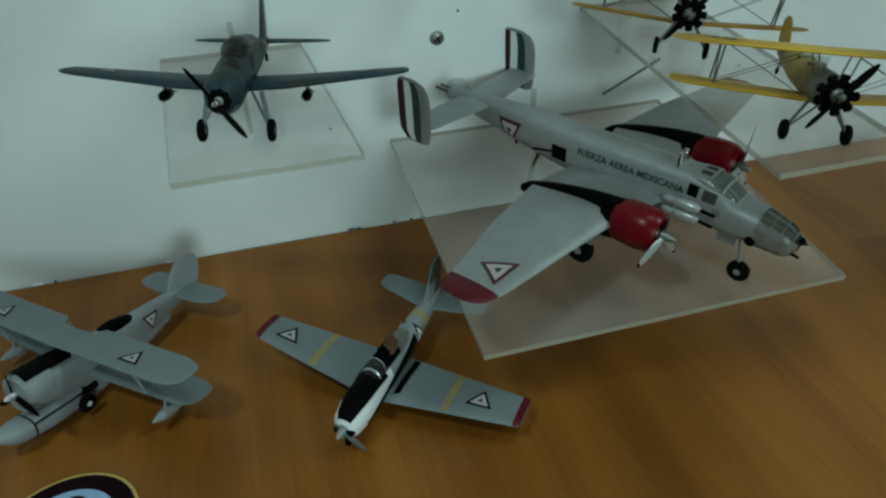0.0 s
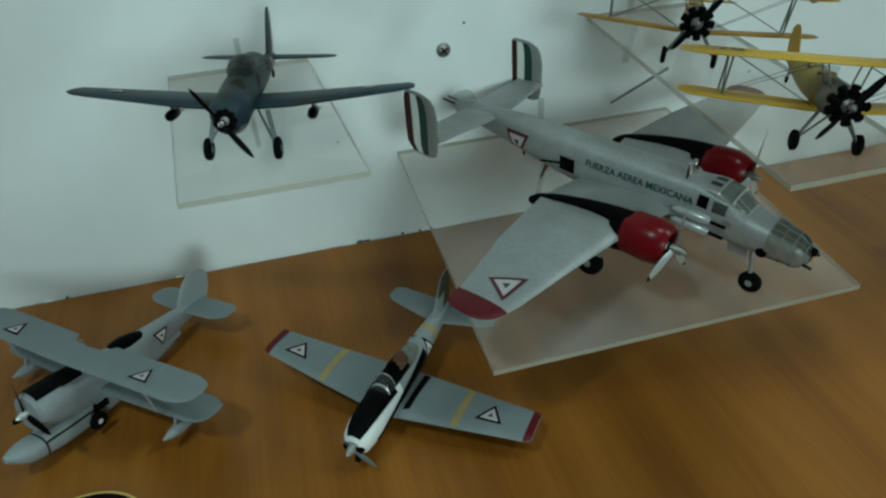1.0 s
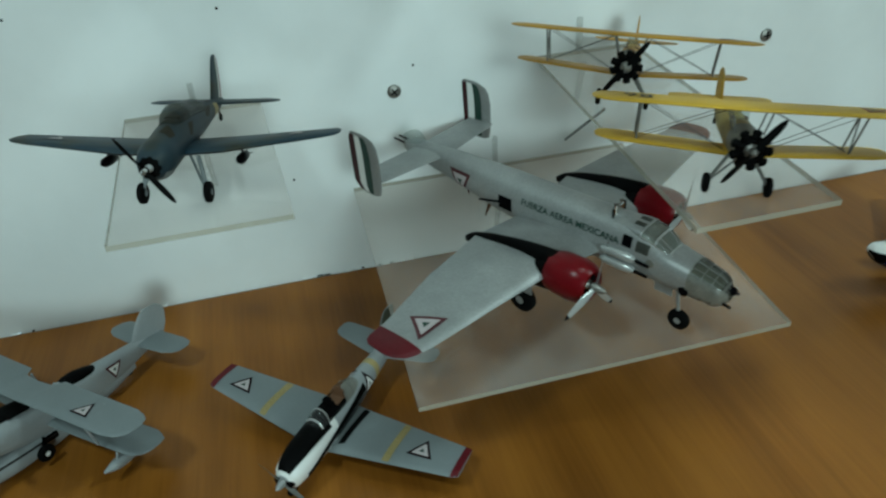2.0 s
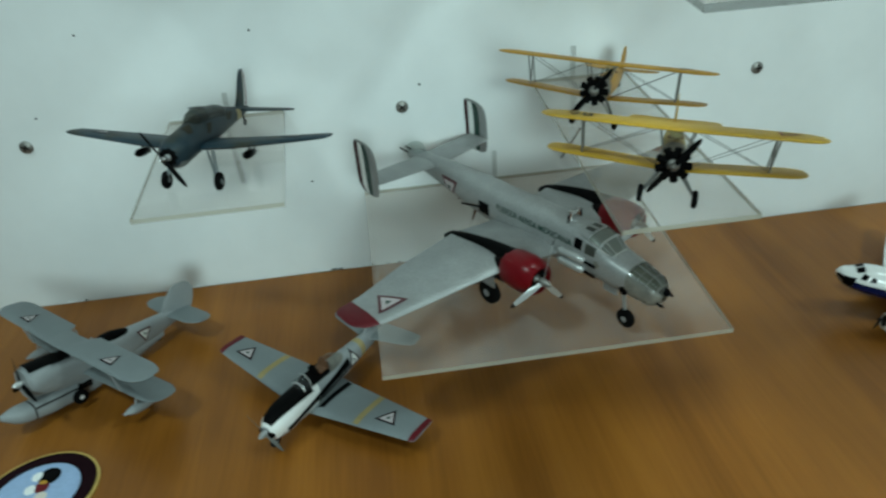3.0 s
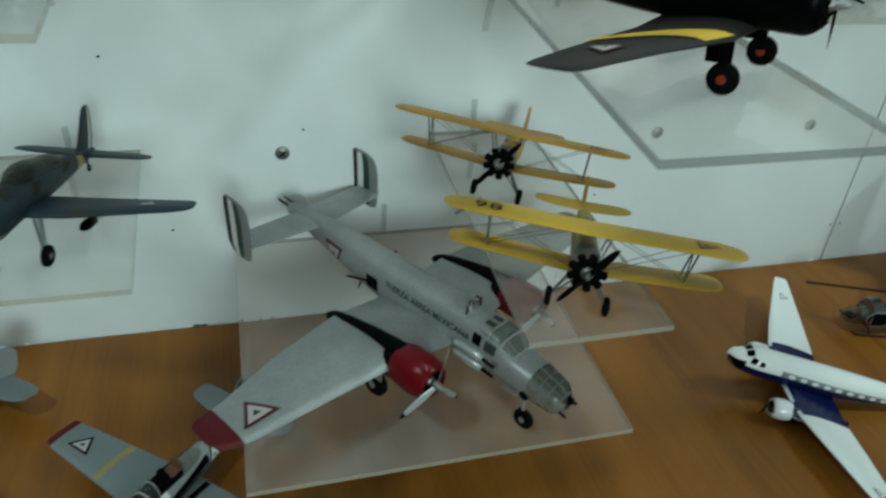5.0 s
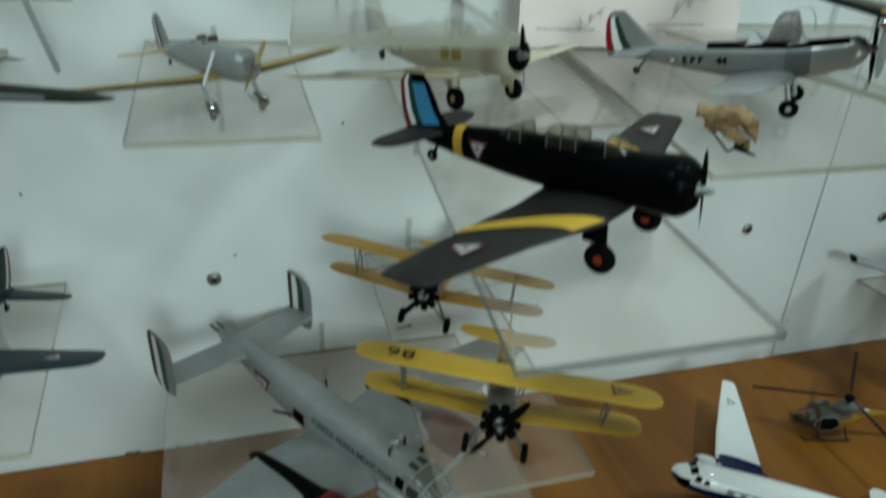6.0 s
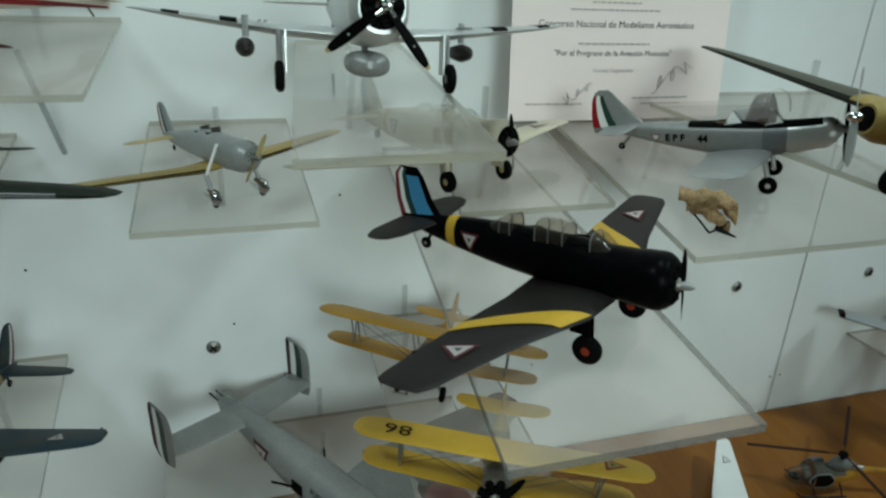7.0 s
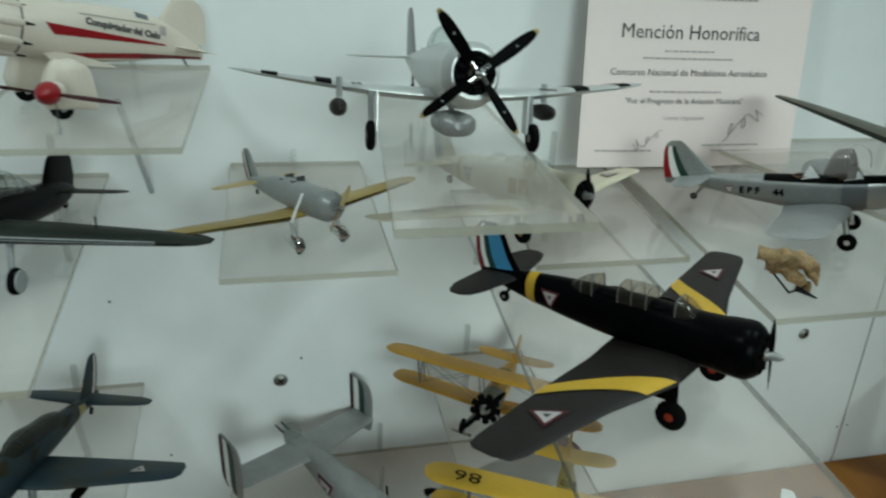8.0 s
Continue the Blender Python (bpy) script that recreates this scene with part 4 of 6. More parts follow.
def dive_bomber():
    root = thing("model_dive_bomber", "blue-grey camouflaged low-wing model warplane on clear shelf", "model aircraft", 1 / 57.8)
    b = Body([(-.15, -.45, .38, .38, .38), (-.5, -.39, .58, .58, .6), (-1.6, -.22, .64, .68, .7), (-3.2, .02, .62, .78, .72), (-5.5, .1, .5, .7, .55), (-7.5, .2, .32, .45, .36), (-9.3, .3, .14, .24, .22), (-9.9, .32, .05, .1, .1)], 2.2)
    fu = part("fuselage", b.mesh(), CAMOB, root)
    part("lower_cowl", wrap_band(b, -.35, -1.9, 205, 335, .014, 14, 5), GREY, fu, "light grey lower cowl")
    part("tail_band", sheet(b.side(1, .02), [(-7.35, .02), (-8.2, .06), (-8.1, .48), (-7.5, .56)], 4, 4), PALEY, fu, "cream patch near the tail")
    for k, (x, a, w_, d) in enumerate(((-1.4, 70, .9, 50), (-2.9, 20, .8, 36), (-4.6, 150, 1.2, 40), (-5.6, 30, 1.3, 44), (-6.9, 95, 1.0, 60), (-7.9, 160, .6, 40))):
        part("camouflage_patch", sheet(b.round(.012), [(x, a - d * .3), (x - w_ * .4, a - d * .5), (x - w_, a + d * .35), (x - w_ * .3, a + d * .5)], 6, 6), CAMOO, fu, "brown camouflage patch")
    part("cowl_mouth", lathe(bmesh.new(), (-.3, 0, -.45), (1, 0, 0), [(0, .42), (.18, .36), (.19, .24)], 18), MATBLACK, fu)
    radial(root, (-.2, 0, -.45), .42, 9, MATBLACK, SILVER)
    w = Wing([(0, -2.0, 2.7, -.45, .15), (1.9, -2.05, 2.6, -.36, .14), (5.6, -2.6, 1.55, -.02, .12), (6.1, -2.75, 1.3, .03, .1), (6.3, -3.0, .7, .05, .07)])
    wing = part("wing", w.mesh(), CAMOB, root)
    up = facing(w.skin(1, .02), (0, 0, 1))
    for s in (-1, 1):
        roundel(up, s * 4.6, .45, .5, wing, turn=90, sv=.6, rim=CAMOB, mid=MARKPALE, core=CAMOB)
        strut(root, (-2.2, s * 1.2, -1.85), (-2.5, s * .95, -.6), .09, GREY, "gear_leg")
        strut(root, (-2.1, s * 1.15, -1.7), (-2.9, s * .5, -.6), .05, GREY, "gear_brace")
        wheel(root, (-2.2, s * 1.25, -1.95), .42, .26, hub=GREY)
        bm = lathe(bmesh.new(), (-3.5, s * 2.55, -.78), (1, 0, 0), [(0, .04), (.2, .16), (.7, .2), (1.1, .18), (1.4, .05)], 12)
        part("wing_bomb", bm, BLACK, root)
        for y, z in ((.22, 0), (-.22, 0), (0, .2), (0, -.2)):
            strut(root, (-3.55, s * 2.55 + y * .3, -.78 + z * .3), (-3.5, s * 2.55 + y, -.78 + z), .02, BLACK, "bomb_fin")
        strut(root, (-2.8, s * 2.55, -.72), (-2.85, s * 2.55, -.35), .05, DKGREY, "bomb_rack")
    canopy(root, [(-2.4, .6, .3, .1, .2), (-2.9, .68, .46, .40, .2), (-4.5, .68, .46, .44, .2), (-6.0, .6, .4, .34, .2), (-6.6, .55, .2, .1, .1)], [-2.9, -3.5, -4.1, -4.7, -5.3, -5.9], frame_mat=CAMOB, mat=SMOKE)
    bm = bmesh.new()
    slab(bm, (-5.8, -.3, .45), (-3.0, .3, .8))
    part("cockpit_floor", bm, DKGREY, root, smooth=False)
    f = Wing([(.3, -7.9, 1.7, 0, .1), (1.0, -8.25, 1.5, 0, .09), (1.9, -8.6, 1.1, 0, .08), (2.3, -8.8, .8, 0, .07), (2.45, -9.0, .4, 0, .05)], True, False)
    fin = part("fin", f.mesh(), CAMOB, root)
    for s in (1, -1):
        for c0, c1, m in ((.5, .68, GREEN), (.68, .84, WHITE), (.84, 1., DKRED)):
            part("rudder_stripe", sheet(f.skin(s, .015), [(.4, c0), (2.35, c0), (2.35, c1), (.4, c1)], 2, 8), m, fin)
    t = Wing([(0, -8.0, 1.5, .40, .1), (2.3, -8.35, 1.1, .40, .09), (2.75, -8.5, .8, .40, .07), (2.92, -8.65, .4, .40, .05)])
    part("tailplane", t.mesh(), CAMOB, root)
    propeller(root, (.3, 0, -.45), 2, 1.45, .18, 38, MATBLACK, CHROME, None, .11, .2)
    strut(root, (-9.0, 0, .1), (-9.2, 0, -.3), .05, BLACK, "tail_wheel_leg")
    wheel(root, (-9.25, 0, -.4), .17, .1, name="tail_wheel")
    return root


settle(stand(dive_bomber(), (0, 0, 0), (-0.1851, -0.2071, 0.2487), -102.4, 11.7, -2.7), 0.198)


def biplane(wing_mat, body_mat, number=False):
    root = thing("model_biplane", "yellow model biplane with black radial engine on clear shelf", "model aircraft", 1 / 51.7, "yellow biplanes sharing a shelf")
    b = Body([(-.95, .04, .4, .4, .4), (-1.3, .02, .46, .48, .5), (-2.4, 0, .46, .55, .55), (-4.2, .05, .42, .55, .5), (-6.0, .12, .24, .34, .3), (-7.3, .18, .05, .12, .12)], 2.3)
    fu = part("fuselage", b.mesh(), body_mat, root)
    part("nose_panel", wrap_band(b, -.97, -2.2, 0, 360, .012, 24, 5), NOSEGREY, fu, "dull grey panels behind the engine")
    radial(root, (-.82, 0, .05), .66, 9, MATBLACK, STEEL)
    propeller(root, (-.45, 0, .08), 2, 1.3, .22, -36, MATBLACK, STEEL, None, .12, .16)
    for x in (-3.1, -4.2):
        part("cockpit", lathe(bmesh.new(), (x, 0, .36), (0, 0, 1), [(0, .3), (.2, .3), (.21, .24), (.12, .2)], 14), BROWN, root, "dark open cockpit")
        bm = bmesh.new()
        slab(bm, (x + .34, -.22, .5), (x + .36, .22, .85))
        part("windscreen", bm, GLASS, root, smooth=False)
    up = Wing([(0, -1.15, 1.5, 1.18, .09), (4.2, -1.2, 1.5, 1.22, .09), (4.6, -1.3, 1.3, 1.22, .08), (4.85, -1.5, .95, 1.22, .07), (4.98, -1.75, .4, 1.22, .05)])
    uw = part("upper_wing", up.mesh(), wing_mat, root)
    lo = Wing([(0, -1.85, 1.5, -.48, .09), (4.0, -1.9, 1.5, -.25, .09), (4.4, -2.0, 1.3, -.23, .08), (4.62, -2.2, .95, -.22, .07), (4.72, -2.45, .4, -.22, .05)])
    lw = part("lower_wing", lo.mesh(), wing_mat, root)
    sk = facing(up.skin(1, .02), (0, 0, 1))
    roundel(sk, 3.6, .5, .5, uw, turn=0, sv=.65, mid=OLDYELLOW)
    if number:
        letters("86", 1.0, lambda u, v: sk(u, .5 - v / 1.5), -3.5, 0.0, uw, BLACK, -1, label="black number 98 painted on the wing")
    for s in (-1, 1):
        for x in (-1.55, -2.2):
            strut(root, (x - .65, s * 3.35, -.2), (x, s * 3.4, 1.16), .035, STRUTGREY, "wing_strut")
            strut(root, (x + .2, s * .42, .42), (x + .1, s * .62, 1.12), .03, STRUTGREY, "cabane_strut")
        strut(root, (-2.25, s * 3.36, -.2), (-2.2, s * 3.4, 1.16), .03, STRUTGREY, "wing_strut")
        for (p, q) in (((-2.1, .45, -.4), (-1.6, 3.3, 1.16)), ((-2.4, .45, -.4), (-2.2, 3.3, 1.16)), ((-1.6, .62, 1.12), (-2.4, 3.3, -.2)), ((-2.1, .62, 1.12), (-2.7, 3.3, -.2))):
            strut(root, (p[0], s * p[1], p[2]), (q[0], s * q[1], q[2]), .012, WIREGREY, "rigging_wire", n=5)
        strut(root, (-1.6, s * .98, -1.36), (-1.9, s * .32, -.35), .06, STRUTGREY, "gear_leg")
        strut(root, (-1.6, s * .98, -1.36), (-1.2, s * .30, -.4), .035, STRUTGREY, "gear_brace")
        wheel(root, (-1.6, s * .98, -1.36), .34, .2, hub=MATBLACK)
    f = Wing([(.2, -6.1, 1.5, 0, .07), (.8, -6.35, 1.35, 0, .07), (1.3, -6.6, 1.0, 0, .06), (1.5, -6.8, .5, 0, .05)], True, False)
    part("fin", f.mesh(), wing_mat, root)
    t = Wing([(0, -5.95, 1.3, .4, .07), (1.3, -6.1, 1.2, .42, .07), (1.72, -6.35, .9, .42, .06), (1.9, -6.65, .4, .42, .05)])
    part("tailplane", t.mesh(), wing_mat, root)
    strut(root, (-6.6, 0, .1), (-6.9, 0, -.45), .05, STEEL, "tail_wheel_leg")
    wheel(root, (-6.9, 0, -.5), .14, .08, name="tail_wheel")
    return root


settle(stand(biplane(YELLOW, OLDYELLOW, True), (0, 0, 0), (0.1594, -0.3048, 0.2284), -114.3, 9.2, -3.5), (0.189, 0.306, 0.013))
settle(stand(biplane(ORANGE, ORANGE), (0, 0, 0), (0.1500, -0.1563, 0.2360), -121.5, 10.6, -3.2), (0.189, 0.306, 0.013))


def war_trainer(body, wingm, trim, rudder, label, ghost=False):
    """Low-wing radial trainer with a long greenhouse canopy."""
    root = thing("model_war_trainer", label, "model aircraft", 1 / 50.9)
    b = Body([(-.6, 0, .5, .5, .5), (-.7, 0, .6, .6, .6), (-1.2, 0, .68, .68, .68), (-1.6, 0, .62, .64, .66), (-3.0, .05, .54, .64, .72), (-5.0, .1, .48, .6, .6), (-7.0, .2, .28, .4, .38), (-8.5, .3, .08, .16, .16)], 2.2)
    if ghost:
        b = Body([(x, z, w * 1.28, u * 1.25, d * 1.3) if x < -1.6 else (x, z, w, u, d) for x, z, w, u, d in b.st], 2.2)
    fu = part("fuselage", b.mesh(), body, root)
    part("tail_band", wrap_band(b, -6.55, -6.85, 0, 360, .015, 24, 2), trim, fu, "yellow band round the tail")
    part("cowl_mouth", lathe(bmesh.new(), (-.85, 0, 0), (1, 0, 0), [(0, .55), (.27, .5), (.28, .34)], 20), MATBLACK, fu)
    radial(root, (-.62, 0, 0), .46, 9)
    w = Wing([(0, -1.85, 2.4, -.62, .16), (1.45, -1.95, 2.25, -.6, .15), (3.5, -2.55, 1.7, -.45, .13), (5.4, -2.9, 1.3, -.3, .11), (5.95, -3.0, 1.2, -.27, .1), (6.25, -3.15, 1.0, -.25, .08), (6.36, -3.5, .5, -.24, .05)])
    wing = part("wing", w.mesh(), wingm, root)
    up = facing(w.skin(1, .032), (0, 0, 1))
    for s in (-1, 1):
        part("wing_band", sheet(up, [(s * 1.42, .008), (s * 2.4, .008), (s * 3.9, .985), (s * 3.35, .985)], 14, 4), trim, wing, "curved yellow wing band")
        roundel(up, s * 4.6, .45, .5, wing, turn=90, sv=.65, rim=RIMRED, mid=MARKPALE)
        wz = -1.31 if ghost else -1.50
        strut(root, (-2.1, s * 1.3, wz + .05), (-2.2, s * 1.3, -.6), .12, body, "gear_leg")
        wheel(root, (-2.1, s * 1.34, wz), .37, .24, hub=HUBRED if not ghost else trim, hub_r=.62)
        bm = bmesh.new()
        slab(bm, (-2.6, s * 1.22 - .02, -1.2), (-2.0, s * 1.22 + .02, -.7))
        part("gear_door", bm, body, root, smooth=False)
        sd = facing(b.side(s, .02), (0, s, 0))
        roundel(sd, -6.0, .2, .38, fu, turn=-90, rim=RIMRED, mid=MARKPALE)
    if ghost:
        for x in (-2.55, -3.1):
            part("marking_bar", sheet(b.side(-1, .02), [(x, -.22), (x - .40, -.22), (x - .40, .34), (x, .34)], 3, 3), OLDYELLOW, fu, "faded olive marking bar")
    pieces = [([(-2.05, .5, .26, .06, .1), (-2.35, .58, .36, .28, .2), (-2.55, .6, .38, .34, .2)], [-2.54]),
              ([(-3.25, .6, .38, .40, .2), (-3.7, .6, .38, .42, .2), (-4.05, .6, .38, .40, .2)], [-3.27, -3.66, -4.03]),
              ([(-4.75, .6, .36, .42, .2), (-5.15, .56, .32, .32, .2), (-5.6, .5, .2, .1, .1)], [-4.77, -5.1])]
    for st, fr in pieces:
        canopy(root, st, fr, power=3.0, mat=None if ghost else BUBBLE, frame_mat=STRUTGREY if not ghost else trim, wide=.035)
    for x in (-3.0, -4.3):
        part("cockpit", lathe(bmesh.new(), (x, 0, .45), (0, 0, 1), [(0, .3), (.2, .34), (.22, .3), (.14, .24)], 12), MATBLACK, root)
    f = Wing([(.25, -7.0, 1.6, 0, .09), (.9, -7.45, 1.3, 0, .08), (1.6, -7.75, 1.0, 0, .07), (1.85, -7.95, .6, 0, .05)], True, False)
    fin = part("fin", f.mesh(), body, root)
    for s in (1, -1):
        for c0, c1, z0, z1, m in rudder:
            part("rudder_stripe", sheet(f.skin(s, .018), [(z0, c0), (z1, c0), (z1, c1), (z0, c1)], 2, 8), m, fin)
    t = Wing([(0, -7.15, 1.35, .38, .09), (1.4, -7.4, 1.1, .4, .08), (1.8, -7.6, .75, .4, .07), (1.95, -7.85, .35, .4, .05)])
    part("tailplane", t.mesh(), wingm, root)
    propeller(root, (-.42, 0, 0), 2, .92, .13, 3, MATBLACK, SILVER, None, .11, .2)
    strut(root, (-7.5, 0, .1), (-7.75, 0, -.3), .05, BLACK, "tail_wheel_leg")
    wheel(root, (-7.8, 0, -.36), .17, .1, name="tail_wheel")
    return root


settle(stand(war_trainer(BLACK, DKGREY, YELLOW, ((.15, .58, .45, 1.6, SKYBLUE), (.6, .74, .35, 1.8, GREEN), (.74, .87, .35, 1.8, WHITE), (.87, 1., .35, 1.8, DKRED)), "black model trainer with yellow bands on clear shelf"),
      (0, 0, 0), (0.2174, -0.3710, 0.4046), -53.9, 5.0, 2.9), (0.361, 0.412, 0.012))
settle(stand(war_trainer(GHOSTTAN, GHOSTTAN, PALEY, ((.6, 1., .35, 1.8, LTGREY),), "cream yellow model trainer standing under a clear shelf", True),
      (0, 0, 0), (0.2010, -0.2050, 0.4275), -66.0, 7.0), (0.388, 0.215, 0.006))


def open_trainer():
    """Open two-seat low-wing trainer in silver."""
    root = thing("model_open_trainer", "silver open-cockpit model trainer with tricolour rudder on clear shelf", "model aircraft", K)
    b = Body([(-.1, .2, .16, .16, .16), (-.25, .18, .28, .34, .38), (-.9, .1, .42, .44, .56), (-2.2, 0, .48, .48, .68), (-3.5, 0, .48, .5, .70), (-5.2, .08, .38, .42, .52), (-7.0, .2, .18, .26, .24), (-8.1, .28, .04, .1, .1)], 2.5)
    fu = part("fuselage", b.mesh(), SILVER, root)
    part("nose_metal", b.mesh(24, -.05, -1.7, .008), SILVERB, fu, "brighter metal nose panels")
    part("side_panel", wrap_band(b, -1.7, -2.45, 0, 360, .008, 24, 4), SIDEGREY, fu, "darker grey panel behind the nose")
    part("antiglare_panel", wrap_band(b, -.25, -4.9, 36, 144, .02, 12, 10), MATBLACK, fu, "black deck in front of the cockpits")
    for x in (-2.4, -3.7):
        part("cockpit", lathe(bmesh.new(), (x, 0, .3), (0, 0, 1), [(0, .3), (.22, .33), (.23, .27), (.12, .22)], 14), BROWN, root)
        for s in (1, -1):
            bm = bmesh.new()
            outer = [(x + .60, s * .24, .43), (x + .02, s * .34, .41), (x + .26, s * .16, .88)]
            ring_loft(bm, [[Vector(p) for p in outer], [Vector(p) + Vector((-.03, 0, 0)) for p in outer]])
            part("windscreen", bm, SCREEN, root, "bright triangular windscreen", smooth=False)
    # roll-over hoop between the seats
    bm = bmesh.new()
    pts = [Vector((-2.05 + .38 * math.cos(a), 0, .8 + .78 * math.sin(a) ** .7)) for a in [math.pi * i / 10 for i in range(11)]]
    for p, q in zip(pts, pts[1:]):
        tube(bm, p, q, .022, n=6)
    part("crash_hoop", bm, WHITE, root)
    part("dome", Body([(-2.0, .5, .1, .2, .1), (-2.1, .55, .32, .62, .1), (-2.45, .58, .4, .86, .1), (-2.85, .58, .36, .62, .1), (-3.05, .55, .1, .1, .1)]).mesh(18), DOME, root, "dusty translucent dome between the seats")
    w = Wing([(0, -2.1, 2.1, -.55, .15), (1.5, -2.15, 2.0, -.52, .14), (4.6, -2.45, 1.7, -.14, .11), (5.1, -2.55, 1.5, -.1, .09), (5.35, -2.75, 1.1, -.08, .07), (5.45, -3.0, .5, -.08, .05)])
    part("wing", w.mesh(), SILVER, root)
    for s in (-1, 1):
        strut(root, (-2.15, s * 1.15, -1.4), (-2.3, s * 1.15, -.5), .09, SILVERB, "gear_leg")
        wheel(root, (-2.15, s * 1.2, -1.45), .30, .16, hub=WHITE, hub_r=.72)
        roundel(facing(b.side(s, .02), (0, s, 0)), -6.03, .0, .2, fu, turn=-90)
    letters("E P F", .34, b.side(-1, .025), -5.34, -.02, fu, MATBLACK, 1, thick=.015, label="black lettering EPF")
    letters("44", .35, b.side(-1, .025), -4.38, -.04, fu, MATBLACK, 1, thick=.015, label="black lettering 44")
    f = Wing([(.1, -6.1, 2.3, 0, .08), (.7, -6.8, 1.68, 0, .08), (1.3, -7.4, 1.05, 0, .07), (1.6, -7.68, .66, 0, .06), (1.7, -7.82, .36, 0, .05)], True, False)
    fin = part("fin", f.mesh(), SILVER, root)
    for s in (1, -1):
        for c0, c1, m in ((.54, .70, GREEN), (.70, .86, WHITE), (.86, 1., RACERED)):
            part("rudder_stripe", sheet(f.skin(s, .018), [(.3, c0), (1.5, c0), (1.5, c1), (.3, c1)], 2, 8), m, fin)
    t = Wing([(0, -6.7, 1.2, .35, .08), (1.3, -6.9, 1.0, .35, .07), (1.65, -7.1, .6, .35, .06)])
    part("tailplane", t.mesh(), SILVER, root)
    propeller(root, (.02, 0, .2), 2, 1.2, .2, 10, MATBLACK, SILVER, None, .12, .25)
    strut(root, (-7.0, 0, .0), (-7.3, 0, -.35), .05, STEEL, "tail_wheel_leg")
    wheel(root, (-7.35, 0, -.4), .13, .08, name="tail_wheel")
    return root


settle(stand(open_trainer(), (0, 0, 0), (0.4290, -0.2320, 0.4309), -45.6, 8.8, 1.5), (0.3815, 0.294, 0.0225))


def spatted_trainer():
    root = thing("model_spatted_trainer", "grey model trainer with yellow wings and chrome spats on shelf", "model aircraft", 1 / 61.0)
    b = Body([(-.1, 0, .34, .34, .34), (-.35, 0, .52, .52, .52), (-1.2, 0, .58, .58, .6), (-2.6, .05, .5, .7, .58), (-4.2, .1, .42, .7, .45), (-6.0, .2, .24, .4, .3), (-7.4, .3, .06, .14, .14)], 2.2)
    fu = part("fuselage", b.mesh(), SPATGREY, root)
    radial(root, (-.15, 0, 0), .24, 7, MATBLACK, SILVER)
    w = Wing([(0, -1.8, 1.9, -.45, .14), (1.1, -1.85, 1.85, -.50, .13), (5.2, -2.2, 1.3, -.22, .1), (5.6, -2.35, 1.0, -.19, .08), (5.75, -2.6, .5, -.17, .06)])
    wing = part("wing", w.mesh(), YELLOWD, root)
    for s in (-1, 1):
        for side in (1, -1):
            part("leading_edge_line", sheet(w.skin(side, .015), [(s * 1.0, 0), (s * 5.0, 0), (s * 5.0, .03), (s * 1.0, .03)], 2, 12), MATBLACK, wing, "black line along the leading edge")
        strut(root, (-1.9, s * 1.0, -.62), (-1.5, s * .58, .48), .06, SCREEN, "wing_brace")
        strut(root, (-1.65, s * 1.0, -1.35), (-1.98, s * 1.0, -.62), .09, SILVERB, "gear_leg")
        sp = Body([(-1.1, -1.5, .05, .06, .06), (-1.3, -1.48, .2, .24, .24), (-1.7, -1.42, .22, .28, .28), (-2.2, -1.38, .14, .18, .18), (-2.6, -1.35, .03, .05, .05)])
        bm = sp.mesh(14)
        bmesh.ops.translate(bm, verts=bm.verts, vec=(0, s * 1.0, 0))
        part("wheel_spat", bm, CHROME, root, "chrome wheel spat")
        wheel(root, (-1.6, s * 1.0, -1.62), .24, .14)
    for x in (-2.9, -3.8):
        part("cockpit", lathe(bmesh.new(), (x, 0, .5), (0, 0, 1), [(0, .26), (.24, .26), (.25, .2), (.14, .16)], 12), MATBLACK, root)
        bm = bmesh.new()
        slab(bm, (x + .3, -.2, .65), (x + .33, .2, .95))
        part("windscreen", bm, CHROME, root, smooth=False)
    f = Wing([(.25, -6.2, 1.3, 0, .08), (.9, -6.5, 1.15, 0, .07), (1.5, -6.8, .8, 0, .06), (1.7, -7.0, .4, 0, .05)], True, False)
    fin = part("fin", f.mesh(), LTGREY, root)
    for s in (1, -1):
        for c0, c1, m in ((.5, .68, GREEN), (.68, .84, WHITE), (.84, 1., DKRED)):
            part("rudder_stripe", sheet(f.skin(s, .018), [(.3, c0), (1.6, c0), (1.6, c1), (.3, c1)], 2, 8), m, fin)
    t = Wing([(0, -6.0, 1.2, .3, .08), (1.6, -6.2, .95, .3, .07), (2.0, -6.4, .5, .3, .06)])
    part("tailplane", t.mesh(), PALEY, root)
    propeller(root, (.15, 0, 0), 2, .95, .15, -35, PALEY, STEEL, None, .1, .2)
    wheel(root, (-6.7, 0, -.2), .12, .07, name="tail_wheel")
    strut(root, (-6.5, 0, .1), (-6.7, 0, -.2), .03, STEEL, "tail_wheel_leg")
    return root


settle(stand(spatted_trainer(), (0, 0, 0), (0.0394, -0.1840, 0.4180), -62.9, 7.4, 2.2), (0.3818, 0.197, 0.0192))


